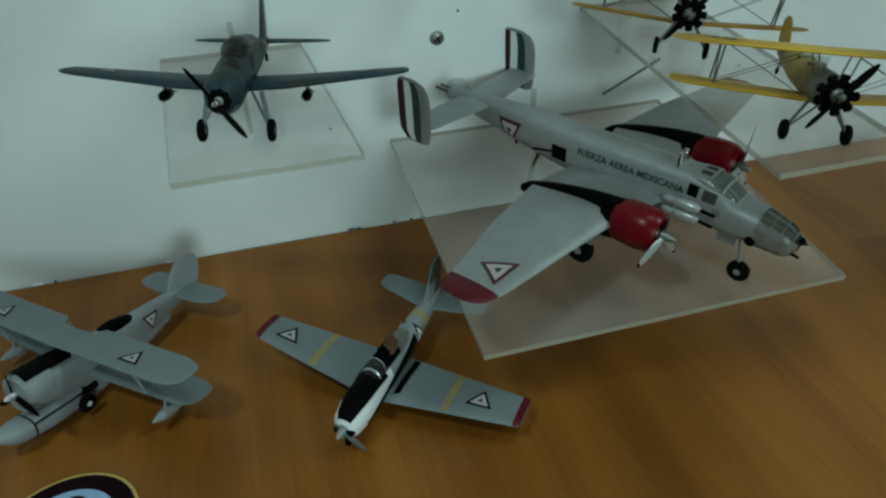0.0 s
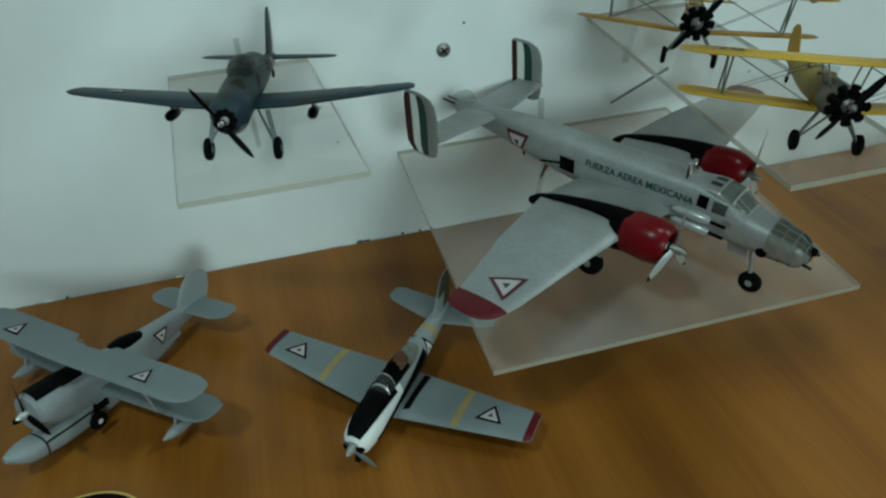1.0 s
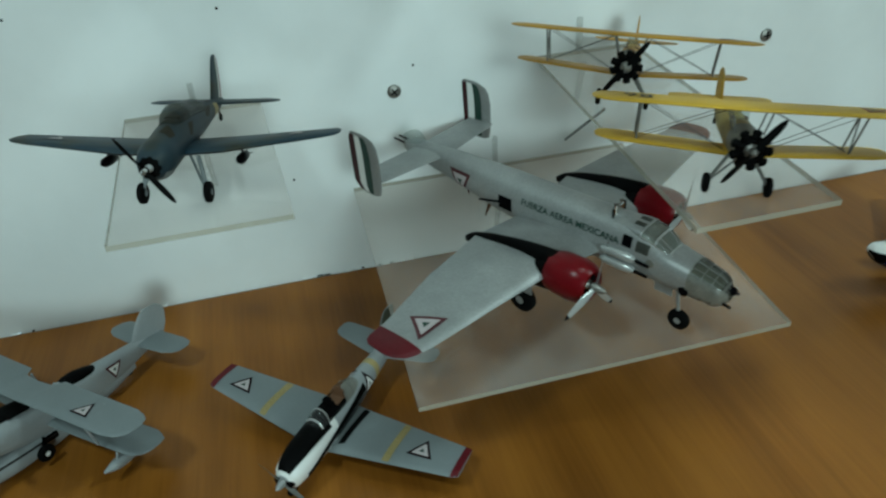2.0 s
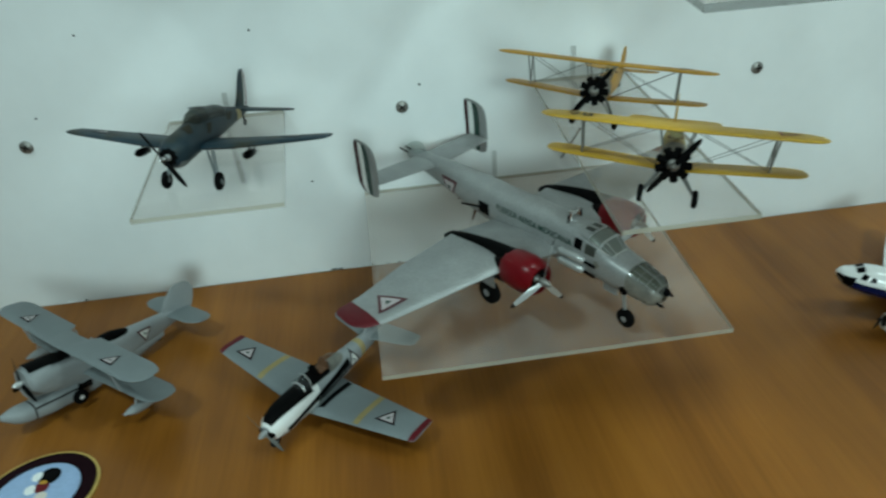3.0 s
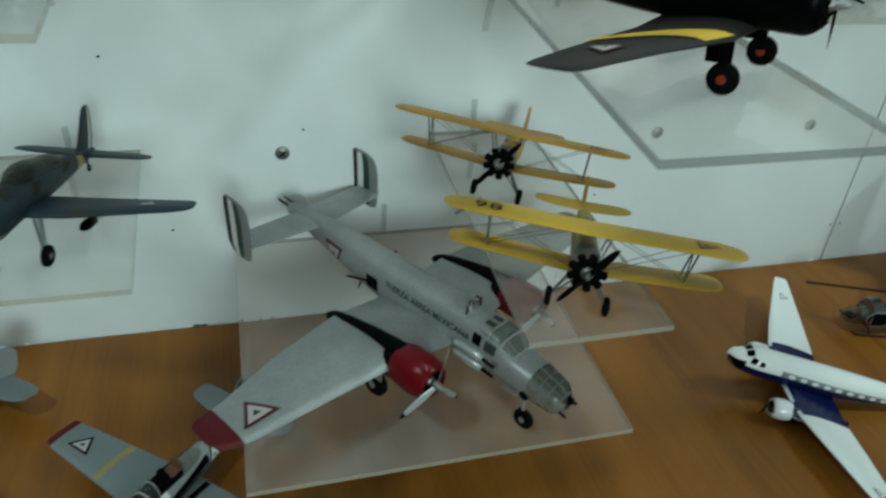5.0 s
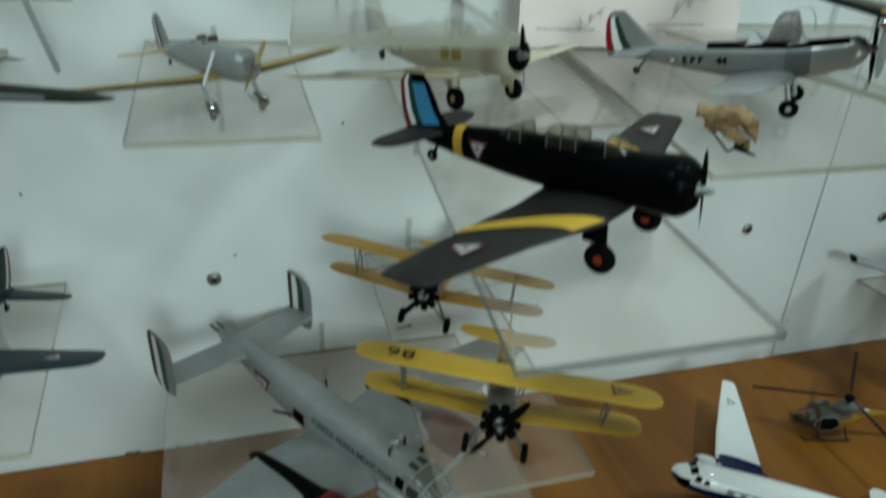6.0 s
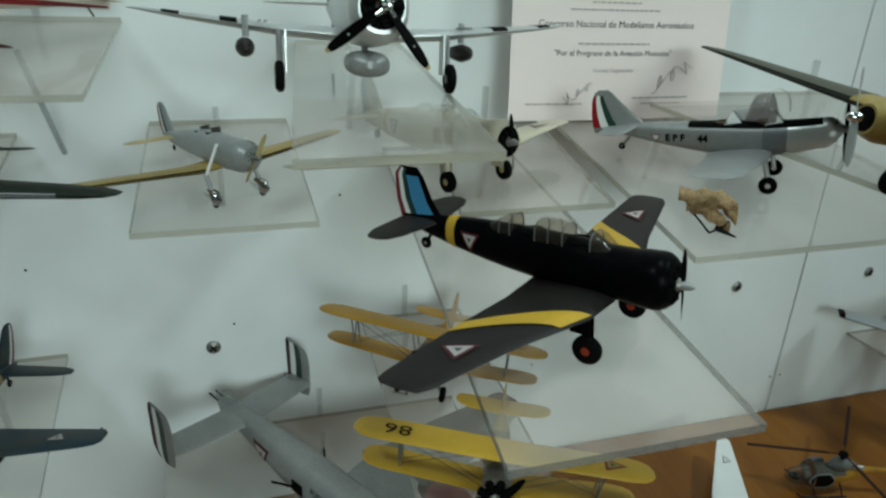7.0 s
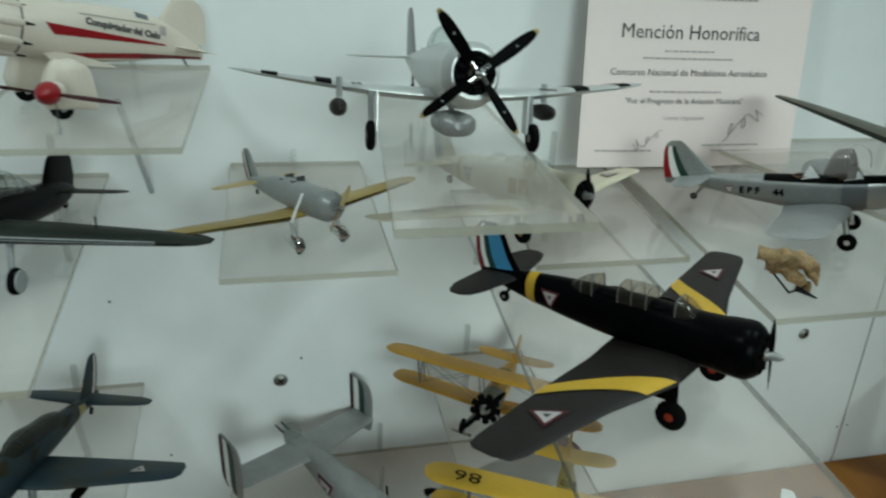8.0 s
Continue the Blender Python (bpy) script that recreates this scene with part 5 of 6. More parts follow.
def fighter():
    root = thing("model_fighter", "bare-metal model fighter with black four-blade propeller on clear shelf", "model aircraft", 1 / 52.7)
    b = Body([(-.45, 0, .6, .62, .66), (-.6, 0, .7, .72, .8), (-1.4, 0, .74, .76, .95), (-3.0, .02, .7, .8, 1.0), (-5.0, .05, .56, .75, .9), (-7.0, .12, .4, .55, .65), (-9.0, .25, .2, .32, .36), (-10.6, .35, .05, .1, .1)], 2.2)
    fu = part("fuselage", b.mesh(), SILVERB, root)
    part("cowl_mouth", lathe(bmesh.new(), (-.7, 0, 0), (1, 0, 0), [(0, .6), (.27, .56), (.28, .4)], 22), MATBLACK, fu)
    radial(root, (-.42, 0, 0), .56, 9)
    w = Wing([(0, -2.6, 3.1, -.75, .13), (2.2, -2.75, 2.8, -.62, .13), (5.0, -3.3, 1.75, -.25, .1), (5.8, -3.6, 1.25, -.14, .09), (6.1, -3.9, .8, -.1, .07), (6.2, -4.2, .4, -.08, .05)])
    w = Wing([(-6.25, -4.2, .4, -.15, .05)] + [(-y, x, c, z - .05 * (y > 4), t) for y, x, c, z, t in w.r[-2::-1]] + [(y * 1.062, x + .1, c, z - .07 * (y > 4), t) for y, x, c, z, t in w.r[1:]], mirror=False)
    wing = part("wing", w.mesh(), SILVERB, root)
    for s, bands in ((-1, ((3.4, 3.85), (4.87, 5.32))), (1, ((3.85, 4.35), (5.44, 5.88)))):
        for a, c in bands:
            coat = part("wing_band", w.mesh(*sorted((s * a, s * c))), MATBLACK, wing, "black wing band")
            coat.scale = (1.004, 1.0, 1.0)
            coat.location = (0.0001, 0, 0.0003)
        strut(root, (-2.5, s * 2.35, -1.85), (-2.7, s * 2.35, -.6), .08, SILVER, "gear_leg")
        wheel(root, (-2.4, s * 2.38, -1.80), .42, .24, hub=STEEL)
        bm = bmesh.new()
        slab(bm, (-2.85, s * 2.2 - .02, -1.7), (-2.4, s * 2.2 + .02, -.6))
        part("gear_door", bm, SILVERB, root, smooth=False)
        bm = lathe(bmesh.new(), (-4.1, s * 3.23 - (.33 if s > 0 else 0), -1.08), (1, 0, 0), [(0, .05), (.4, .2), (1.1, .26), (1.6, .2), (1.9, .05)], 14)
        part("wing_bomb", bm, DKGREY, root)
        strut(root, (-3.0, s * 3.2 - (.33 if s > 0 else 0), -.8), (-3.0, s * 3.2 - (.33 if s > 0 else 0), -.25), .09, SILVERB, "bomb_rack")
        for z in (.0, .15):
            strut(root, (-2.9, s * (2.7 + z), -.4), (-2.0, s * (2.7 + z), -.4), .03, STEEL, "gun")
    bm = Body([(-1.7, -1.44, .16, .1, .1), (-1.9, -1.44, .46, .28, .28), (-2.4, -1.43, .56, .34, .34), (-3.3, -1.4, .48, .28, .28), (-3.9, -1.38, .06, .05, .05)], 2.4).mesh(20)
    part("belly_tank", bm, SILVER, root, "silver belly drop tank")
    strut(root, (-2.8, 0, -1.2), (-2.8, 0, -.8), .1, SILVERB, "tank_rack")
    canopy(root, [(-3.1, .7, .3, .1, .1), (-3.6, .8, .42, .45, .2), (-4.2, .8, .42, .52, .2), (-5.2, .7, .3, .3, .2), (-5.8, .6, .1, .08, .1)], [-3.6, -3.75])
    f = Wing([(.25, -8.6, 1.9, 0, .09), (1.0, -9.0, 1.6, 0, .08), (1.9, -9.4, 1.2, 0, .07), (2.2, -9.7, .7, 0, .05)], True, False)
    part("fin", f.mesh(), SILVER, root)
    t = Wing([(0, -8.7, 1.5, .4, .08), (2.0, -9.1, 1.0, .4, .07), (2.4, -9.4, .5, .4, .05)])
    part("tailplane", t.mesh(), SILVERB, root)
    hub = propeller(root, (.0, 0, 0), 4, 1.83, .3, 37, MATBLACK, CHROME, PALEY, .15, .3)
    for i in range(4):
        d = Matrix.Rotation(radians(37 + 90 * i), 3, "X") @ Vector((0, 0, 1))
        part("blade_root", tube(bmesh.new(), d * .12, d * .34, .085, .07, 10), CHROME, hub)
        part("blade_mark", lathe(bmesh.new(), d * 1.15 + Vector((.06, 0, 0)), (1, 0, 0), [(0, .035), (.01, .03), (.012, .01)], 10), GREY, hub)
    strut(root, (-9.0, 0, .1), (-9.2, 0, -.7), .05, STEEL, "tail_wheel_leg")
    wheel(root, (-9.2, 0, -.7), .18, .1, name="tail_wheel")
    return root


settle(stand(fighter(), (0, 0, 0), (0.0980, -0.2710, 0.5114), -90.9, 6.6, -1.2), (0.463, 0.345, 0.002))


def racer():
    """Barrel-bodied cream racing aircraft: bumped cowling, cockpit set far back into the fin, big wheel trousers."""
    root = thing("model_racer", "cream barrel-shaped model racer with red stripes on clear shelf", "model aircraft", 1 / 59.7)
    b = Body([(.1, .5, .74, .74, .74), (-.1, .5, .90, .90, .90), (-.85, .5, .96, .98, .96), (-2.0, .55, .92, 1.1, .96), (-3.2, .64, .82, 1.18, .96), (-4.4, .72, .70, 1.22, .88), (-5.5, .78, .54, 1.2, .72), (-6.6, .82, .38, 1.0, .50), (-7.8, .82, .19, .6, .32), (-8.55, .78, .05, .22, .2)], 2.15)
    fu = part("fuselage", b.mesh(28), CREAM, root)
    part("cowl_mouth", lathe(bmesh.new(), (-.2, 0, .5), (1, 0, 0), [(0, .70), (.31, .66), (.32, .4)], 22), MATBLACK, fu)
    radial(root, (.12, 0, .5), .6, 9)
    part("cowl_line", wrap_band(b, -.90, -.97, 0, 360, .012, 28, 1), STRUTGREY, fu, "thin dark line behind the cowl")
    for i in range(9):
        a = radians(40 * i + 12)
        c = Vector((-.35, .93 * math.cos(a), .5 + .95 * math.sin(a)))
        bump = Body([(.3, 0, .03, .03, .03), (.15, 0, .14, .12, .12), (-.3, 0, .17, .14, .14), (-.62, 0, .11, .1, .1), (-.75, 0, .03, .03, .03)])
        bm = bump.mesh(12)
        bmesh.ops.rotate(bm, verts=bm.verts, cent=(0, 0, 0), matrix=Matrix.Rotation(a - math.pi / 2, 3, "X"))
        bmesh.ops.translate(bm, verts=bm.verts, vec=c)
        part("rocker_bump", bm, CREAM, fu)
        d = Vector((0, math.cos(a), math.sin(a)))
        strut(fu, c + d * .02 + Vector((-.66, 0, 0)), c + d * .04 + Vector((-.98, 0, 0)), .07, MATBLACK, "exhaust_stub", .03)
    for s in (1, -1):
        part("stripe", sheet(b.side(s, .02), [(-2.0, .52), (-6.55, .87), (-6.55, .93), (-1.68, .88)], 6, 18), RACERED, fu, "tapering red stripe")
        part("stripe", sheet(b.side(s, .02), [(-1.9, -.34), (-5.5, .18), (-5.5, .40), (-2.15, -.12)], 4, 16), RACERED, fu, "tapering red stripe")
        part("stripe", sheet(b.side(s, .02), [(-5.5, .18), (-8.45, .62), (-8.45, .70), (-5.5, .40)], 4, 12), DKRED, fu, "narrow end of the red stripe")
        letters("Conquistador", .335, b.side(s, .025), -4.05, 1.20, fu, INK, -s, thick=.02, label="black lettering Conquistador")
        letters("del Cielo", .335, b.side(s, .025), -5.66, 1.20, fu, INK, -s, thick=.02, label="black lettering del Cielo")
        part("panel_line", sheet(b.side(s, .022), [(-2.9, 1.40), (-6.1, 1.60), (-6.1, 1.625), (-2.9, 1.43)], 1, 14), STRUTGREY, fu)
        part("cockpit_window", sheet(b.side(s, .02), [(-5.2, 1.74), (-5.75, 1.72), (-5.75, 1.90), (-5.2, 1.94)], 3, 4), WINDOWGREY, fu)
        part("fin_emblem", sheet(b.side(s, .025), [(-6.25, 1.28), (-6.55, 1.28), (-6.55, 1.62), (-6.25, 1.62)], 3, 3), INKPALE, fu)
    w = Wing([(0, -1.75, 2.7, -.25, .15), (1.0, -1.8, 2.5, -.28, .14), (4.6, -2.2, 1.6, -.1, .11), (5.0, -2.4, 1.1, -.07, .09), (5.2, -2.7, .5, -.05, .06)], mirror=True)
    part("wing", w.mesh(-5.2, .9), CREAM, root)
    for y, dz in ((1.45, 0), (-1.5, .24)):
        sp = Body([(-1.38, -1.55, .05, .10, .10), (-1.55, -1.45, .26, .75, .5), (-2.05, -1.35, .36, 1.05, .72), (-2.7, -1.32, .32, 1.05, .66), (-3.1, -1.45, .20, .9, .50), (-3.5, -1.78, .05, .12, .12)])
        bm = sp.mesh(20)
        bmesh.ops.translate(bm, verts=bm.verts, vec=(0, y, dz))
        part("wheel_trouser", bm, CREAM, root, "cream wheel trouser")
        wheel(root, (-2.2, y, -2.0 + dz), .40, .26)
    f = Wing([(1.2, -6.0, 2.65, 0, .12), (1.9, -6.35, 2.2, 0, .10), (2.5, -6.65, 1.75, 0, .08), (2.8, -6.9, 1.25, 0, .06), (2.93, -7.15, .75, 0, .05)], True, False)
    part("fin", f.mesh(), CREAM, root)
    t = Wing([(0, -7.0, 1.4, .90, .08), (1.3, -7.3, 1.1, .92, .07), (1.6, -7.6, .7, .92, .06)])
    part("tailplane", t.mesh(), CREAM, root)
    propeller(root, (.3, 0, .5), 2, 1.6, .2, 78, BROWN, RACERED, None, .24, .4)
    strut(root, (-7.6, 0, .55), (-7.9, 0, .2), .05, STEEL, "tail_skid")
    return root


def spare_propeller():
    root = thing("propeller_ornament", "red spinner with two dark brown blades on clear shelf", "propeller", 1 / 55.5)
    propeller(root, (0, 0, 0), 2, 2.2, .13, 84, RUDRED, RACERED, None, .36, .5)
    bm = lathe(bmesh.new(), (-.1, 0, 0), (-1, 0, 0), [(0, .3), (.1, .34), (.5, .3), (.6, .1)], 14)
    part("mount", bm, CREAM, root)
    strut(root, (-.4, 0, -.1), (-.4, 0, -1.38), .05, GLASS, "stand_pin")
    return root


settle(stand(spare_propeller(), (0, 0, 0), (-0.1180, -0.1590, 0.4855), -100, 0), (0.455, 0.172, 0.025))
settle(stand(racer(), (0, 0, 0), (-0.1570, -0.1290, 0.5098), -142.1, 12.6), (0.455, 0.172, 0.025))


def dark_monoplane():
    root = thing("model_dark_monoplane", "black and dark green model aircraft with broad wing on clear shelf", "model aircraft", 1 / 53)
    b = Body([(-.2, 0, .5, .5, .5), (-.5, 0, .66, .66, .68), (-2.0, 0, .62, .7, .7), (-4.0, .05, .55, .72, .66), (-6.0, .12, .46, .62, .6), (-8.5, .25, .2, .38, .36), (-9.2, .28, .05, .1, .1)], 2.2)
    fu = part("fuselage", b.mesh(), BLACK, root)
    radial(root, (-.3, 0, 0), .46, 9)
    w = Wing([(0, -2.0, 2.8, -.28, .24), (2.0, -2.05, 2.7, -.32, .22), (5.8, -2.6, 1.8, -.46, .20), (6.35, -2.75, 1.3, -.48, .17), (6.65, -3.0, .7, -.49, .11)])
    wing = part("wing", w.mesh(), DKOLIVE, root)
    for side in (1, -1):
        part("leading_edge_line", sheet(w.skin(side, .012), [(-6.2, 0), (5.2, 0), (5.2, .0025), (-6.2, .0025)], 2, 24), LTGREY, wing, "pale line along the leading edge")
    for s in (-1, 1):
        strut(root, (-1.9, s * 1.4, -1.5), (-2.3, s * 1.2, -.5), .09, LTGREY, "gear_leg")
        wheel(root, (-1.9, s * 1.48, -1.5), .4, .2, hub=MATBLACK)
        bm = lathe(bmesh.new(), (-1.9, s * 1.62, -1.5), (0, s, 0), [(0, .34), (.04, .33), (.05, .1)], 16)
        part("wheel_cover", bm, LTGREY, root)
        strut(root, (-2.4, s * 3.6, 0), (-2.4, s * 3.6, .35), .03, DKGREY, "pitot")
    canopy(root, [(-2.6, .6, .3, .1, .1), (-3.1, .72, .44, .5, .2), (-5.0, .72, .42, .5, .2), (-6.2, .55, .2, .1, .1)], [-3.1, -3.7, -4.3, -4.9], frame_mat=DKOLIVE)
    f = Wing([(.2, -6.5, 2.6, 0, .09), (.8, -6.8, 2.4, 0, .08), (1.4, -7.1, 2.0, 0, .07), (1.6, -7.25, 1.7, 0, .06), (1.68, -7.5, 1.0, 0, .05)], True, False)
    part("fin", f.mesh(), BLACK, root)
    t = Wing([(0, -7.3, 1.4, .35, .08), (2.0, -7.6, 1.0, .35, .07), (2.4, -7.9, .5, .35, .05)])
    part("tailplane", t.mesh(), DKOLIVE, root)
    propeller(root, (.1, 0, 0), 3, 1.5, .24, 20, MATBLACK, STEEL, None, .14, .3)
    wheel(root, (-8.4, 0, -.3), .17, .1, name="tail_wheel")
    strut(root, (-8.2, 0, .1), (-8.4, 0, -.3), .05, BLACK, "tail_wheel_leg")
    return root


settle(stand(dark_monoplane(), (0, 0, 0), (-0.1686, -0.2305, 0.4235), -100.3, 10.0), (0.3765, 0.296, 0.018))


def airliner():
    """White and blue twin-engine airliner, glossy toy finish."""
    root = thing("model_airliner", "glossy white and blue twin-engine model airliner on the board", "model aircraft", 1 / 86.5)
    gloss = paint("gloss_white", (0.82, 0.82, 0.80), 0.12, vary=0.02, coat=0.6)
    b = Body([(0, .1, .12, .12, .14), (-.3, .08, .52, .42, .5), (-.95, .04, .92, .66, .88), (-1.35, .02, 1.05, .80, 1.0), (-1.9, .0, 1.17, 1.12, 1.1), (-2.6, .0, 1.23, 1.26, 1.17), (-4.0, 0, 1.25, 1.25, 1.2), (-9.5, 0, 1.25, 1.25, 1.2), (-13.0, .2, .95, 1.0, .9), (-16.5, .55, .5, .6, .5), (-19.6, .8, .1, .2, .15)], 2.1)
    fu = part("fuselage", b.mesh(28), gloss, root)
    part("belly_paint", wrap_band(b, -1.3, -15.0, 178, 362, .02, 26, 28), NAVY, fu, "glossy blue belly")
    for s in (1, -1):
        roundel(facing(b.side(s, .04), (0, s, 0)), -16.2, .55, .42, fu, turn=90, rim=MAROON)
        part("window_band", sheet(b.side(s, .028), [(-4.3, .02), (-14.3, -.04), (-14.3, .40), (-4.3, .56)], 4, 30), BANDGREY, fu, "grey band behind the cabin windows")
        part("cheat_line", sheet(b.side(s, .036), [(-3.4, .0), (-16.6, .20), (-16.6, .27), (-3.4, .06)], 2, 30), DKGREY, fu, "thin dark line under the windows")
        for i in range(9):
            x, z = -4.85 - i * 1.03, .30 - i * .016
            bm = bmesh.new()
            rim = [b.side(s, .042)(x - .30 + .30 * math.cos(a), z + .17 * math.sin(a)) for a in [2 * math.pi * k / 12 for k in range(12)]]
            ring_loft(bm, [rim, [p + Vector((0, s * .03, 0)) for p in rim]])
            part("cabin_window", bm, WHITE, fu, "pale oval cabin window")
        part("cockpit_window", sheet(b.side(s, .03), [(-1.55, .42), (-2.0, .42), (-2.15, .82), (-1.75, .86)], 3, 3), BLACK, fu)
        part("cockpit_window", sheet(b.side(s, .03), [(-2.25, .40), (-2.75, .42), (-2.75, .74), (-2.4, .80)], 3, 3), BLACK, fu)
        part("cockpit_window", sheet(b.top(.03), [(-1.28, s * .08), (-1.28, s * .62), (-1.82, s * .66), (-1.82, s * .08)], 4, 4), BLACK, fu)
        part("chin_paint", sheet(b.side(s, .03), [(-.04, -.02), (-1.3, -.92), (-1.3, .40), (-.04, .16)], 4, 10), BLACK, fu, "black paint under the nose")
    part("nose_keel", wrap_band(b, -.1, -1.4, 222, 318, .022, 12, 8), BLACK, fu)
    wm = paint("gloss_white_wing", (0.80, 0.80, 0.79), 0.16, vary=0.02, coat=0.5)
    w = Wing([(0, -5.0, 4.6, -1.05, .14), (3.6, -5.2, 4.4, -.95, .13), (7.2, -6.15, 3.5, -.5, .12), (11.3, -7.5, 2.3, -.12, .1), (14.0, -8.4, 1.45, .16, .08), (14.4, -8.55, 1.25, .22, .06), (14.52, -8.7, .95, .24, .05)])
    wing = part("wing", w.mesh(), wm, root)
    sk = facing(w.skin(1, .03), (0, 0, 1))
    part("wing_root_paint", sheet(w.skin(1, .02), [(-4.3, .0), (4.3, .0), (4.3, 1), (-4.3, 1)], 12, 22), NAVY, wing, "blue wing root")
    for s in (-1, 1):
        roundel(sk, s * 11.4, .45, .62, wing, turn=90, sv=.4, rim=MAROON)
        part("deicer_boot", sheet(w.skin(-1, .02), [(s * 4.4, .0), (s * 14.3, .0), (s * 14.3, .12), (s * 4.4, .12)], 3, 24), BLACK, wing, "black strip under the leading edge")
        nb = Body([(-4.2, -1.45, .6, .6, .6), (-4.4, -1.45, .74, .74, .74), (-4.8, -1.45, .78, .78, .8), (-7.5, -1.25, .6, .6, .6), (-10.0, -1.05, .15, .12, .15)])
        bm = nb.mesh(18)
        bmesh.ops.translate(bm, verts=bm.verts, vec=(0, s * 3.4, 0))
        na = part("nacelle", bm, NAVY, root, "navy blue engine nacelle")
        part("cowling", lathe(bmesh.new(), (-5.1, s * 3.4, -1.45), (1, 0, 0), [(0, .80), (.5, .86), (1.1, .84), (1.45, .68), (1.5, .52), (1.4, .48)], 22), wm, na, "white cowling")
        part("cowl_mouth", lathe(bmesh.new(), (-3.75, s * 3.4, -1.45), (1, 0, 0), [(0, .5), (.1, .48), (.11, .2)], 16), BLACK, na)
        part("exhaust", lathe(bmesh.new(), (-6.6, s * 4.1, -1.5), (1, 0, .15), [(0, .08), (.1, .13), (1.3, .14), (1.4, .08)], 10), SILVERB, na)
        propeller(root, (-3.35, s * 3.4, -1.45), 3, 1.25, .16, 50, DKGREY, DKGREY, None, .14, .2)
        strut(root, (-5.4, s * 3.4, -2.2), (-5.8, s * 3.4, -1.7), .12, SILVER, "gear_leg")
        wheel(root, (-5.4, s * 3.4, -2.2), .45, .36, hub=SILVERB)
    f = Wing([(.6, -15.4, 4.3, 0, .09), (2.1, -16.8, 3.1, 0, .08), (3.6, -17.9, 2.0, 0, .07), (4.1, -18.4, 1.1, 0, .05)], True, False)
    part("fin", f.mesh(), wm, root)
    t = Wing([(0, -17.0, 3.0, .72, .08), (2.7, -18.1, 1.9, .7, .07), (3.2, -18.7, 1.0, .7, .05)])
    part("tailplane", t.mesh(), wm, root)
    wheel(root, (-17.0, 0, .05), .3, .2, name="tail_wheel")
    strut(root, (-16.8, 0, .4), (-17.0, 0, .05), .1, SILVER, "tail_wheel_leg")
    return root


settle(stand(airliner(), (0, 0, 0), (0.3918, -0.1906, 0.0427), 159.6, 11.6, -2.1), 0.0)


def helicopter():
    root = thing("model_helicopter", "small yellow model helicopter with drooping rotor on the board", "model helicopter", 1 / 52.3)
    b = Body([(1.15, -.42, .1, .1, .1), (.9, -.40, .38, .32, .34), (.2, -.26, .62, .50, .56), (-1.1, -.1, .68, .58, .62), (-2.2, .12, .5, .46, .46), (-3.1, .38, .2, .2, .2)], 2.1)
    fu = part("fuselage", b.mesh(22, x0=-.35), OCHRE, root)
    bub = part("bubble", b.mesh(22, x1=-.35), BUBBLE, root, "dark clear cockpit bubble")
    part("bulkhead", b.mesh(20, -.28, -.36, -.10), MATBLACK, bub, "dark cabin opening")
    part("instrument_pod", Body([(1.0, -.3, .06, .06, .06), (.85, -.32, .2, .16, .2), (.5, -.4, .24, .18, .2), (.3, -.44, .1, .1, .1)]).mesh(12), BLACK, bub, "black instrument pod")
    part("cabin_seat", Body([(.3, -.5, .1, .1, .1), (.1, -.45, .4, .2, .2), (-.3, -.25, .42, .5, .3), (-.34, -.25, .1, .1, .1)]).mesh(12), BROWN, bub, "dark brown seat")
    for a in (90, 270):
        part("bubble_frame", wrap_band(b, 1.0, -.35, a - 3, a + 3, .015, 2, 8), NOSEGREY, bub)
    part("roof_paint", wrap_band(b, .3, -1.9, 30, 150, .015, 16, 8), SIDEBROWN, fu, "dull mottled grey upper cabin")
    for s in (1, -1):
        coat = part("door_opening", Body([(.02, -.1, .04, .1, .1), (-.15, -.1, .05, .36, .34), (-.6, -.06, .05, .46, .42), (-1.0, -.02, .05, .4, .36), (-1.2, .0, .04, .1, .1)]).mesh(16), MATBLACK, fu, "dark oval door opening")
        coat.location = (0, s * .70 / 52.3, 0)
        coat = part("door_rim", Body([(.1, -.1, .03, .1, .1), (-.12, -.1, .04, .44, .42), (-.6, -.06, .04, .55, .51), (-1.05, -.02, .04, .48, .44), (-1.28, .0, .03, .1, .1)]).mesh(16), GREY, fu, "grey rim round the door opening")
        coat.location = (0, s * .68 / 52.3, 0)
        bm = bmesh.new()
        pts = [Vector((.75, s * .95, -.84)), Vector((.45, s * .96, -1.06)), Vector((-1.0, s * .92, -1.05)), Vector((-2.1, s * .8, -1.0))]
        for p, q in zip(pts, pts[1:]):
            tube(bm, p, q, .06, n=8)
        part("skid", bm, SKIDBROWN, root)
        for x in (-.2, -1.75):
            strut(root, (x, s * .4, -.4), (x - .1, s * .9, -1.02), .05, SKIDBROWN, "skid_leg")
    strut(root, (-2.8, 0, .36), (-7.0, 0, .50), .2, OCHRE, "tail_boom", .1)
    f = Wing([(-.3, -6.7, .6, 0, .1), (.6, -6.6, .7, 0, .1), (1.7, -6.9, .45, 0, .08)], True, False)
    part("fin", f.mesh(), OCHRE, root)
    part("engine_block", Body([(-1.0, .56, .1, .1, .1), (-1.25, .66, .32, .26, .3), (-2.1, .72, .36, .32, .3), (-2.6, .62, .14, .14, .1)]).mesh(14), STRUTGREY, root, "grey engine block under the mast")
    part("exhaust", lathe(bmesh.new(), (-2.3, .25, .75), (-1, .3, .15), [(0, .12), (.5, .12), (.52, .08)], 10), SILVERB, root, "bright exhaust stub")
    hub = part("rotor_hub", lathe(bmesh.new(), (-1.7, 0, .75), (0, 0, 1), [(0, .1), (.55, .1), (.56, .26), (.72, .26), (.76, .08)], 14), MATBLACK, root)
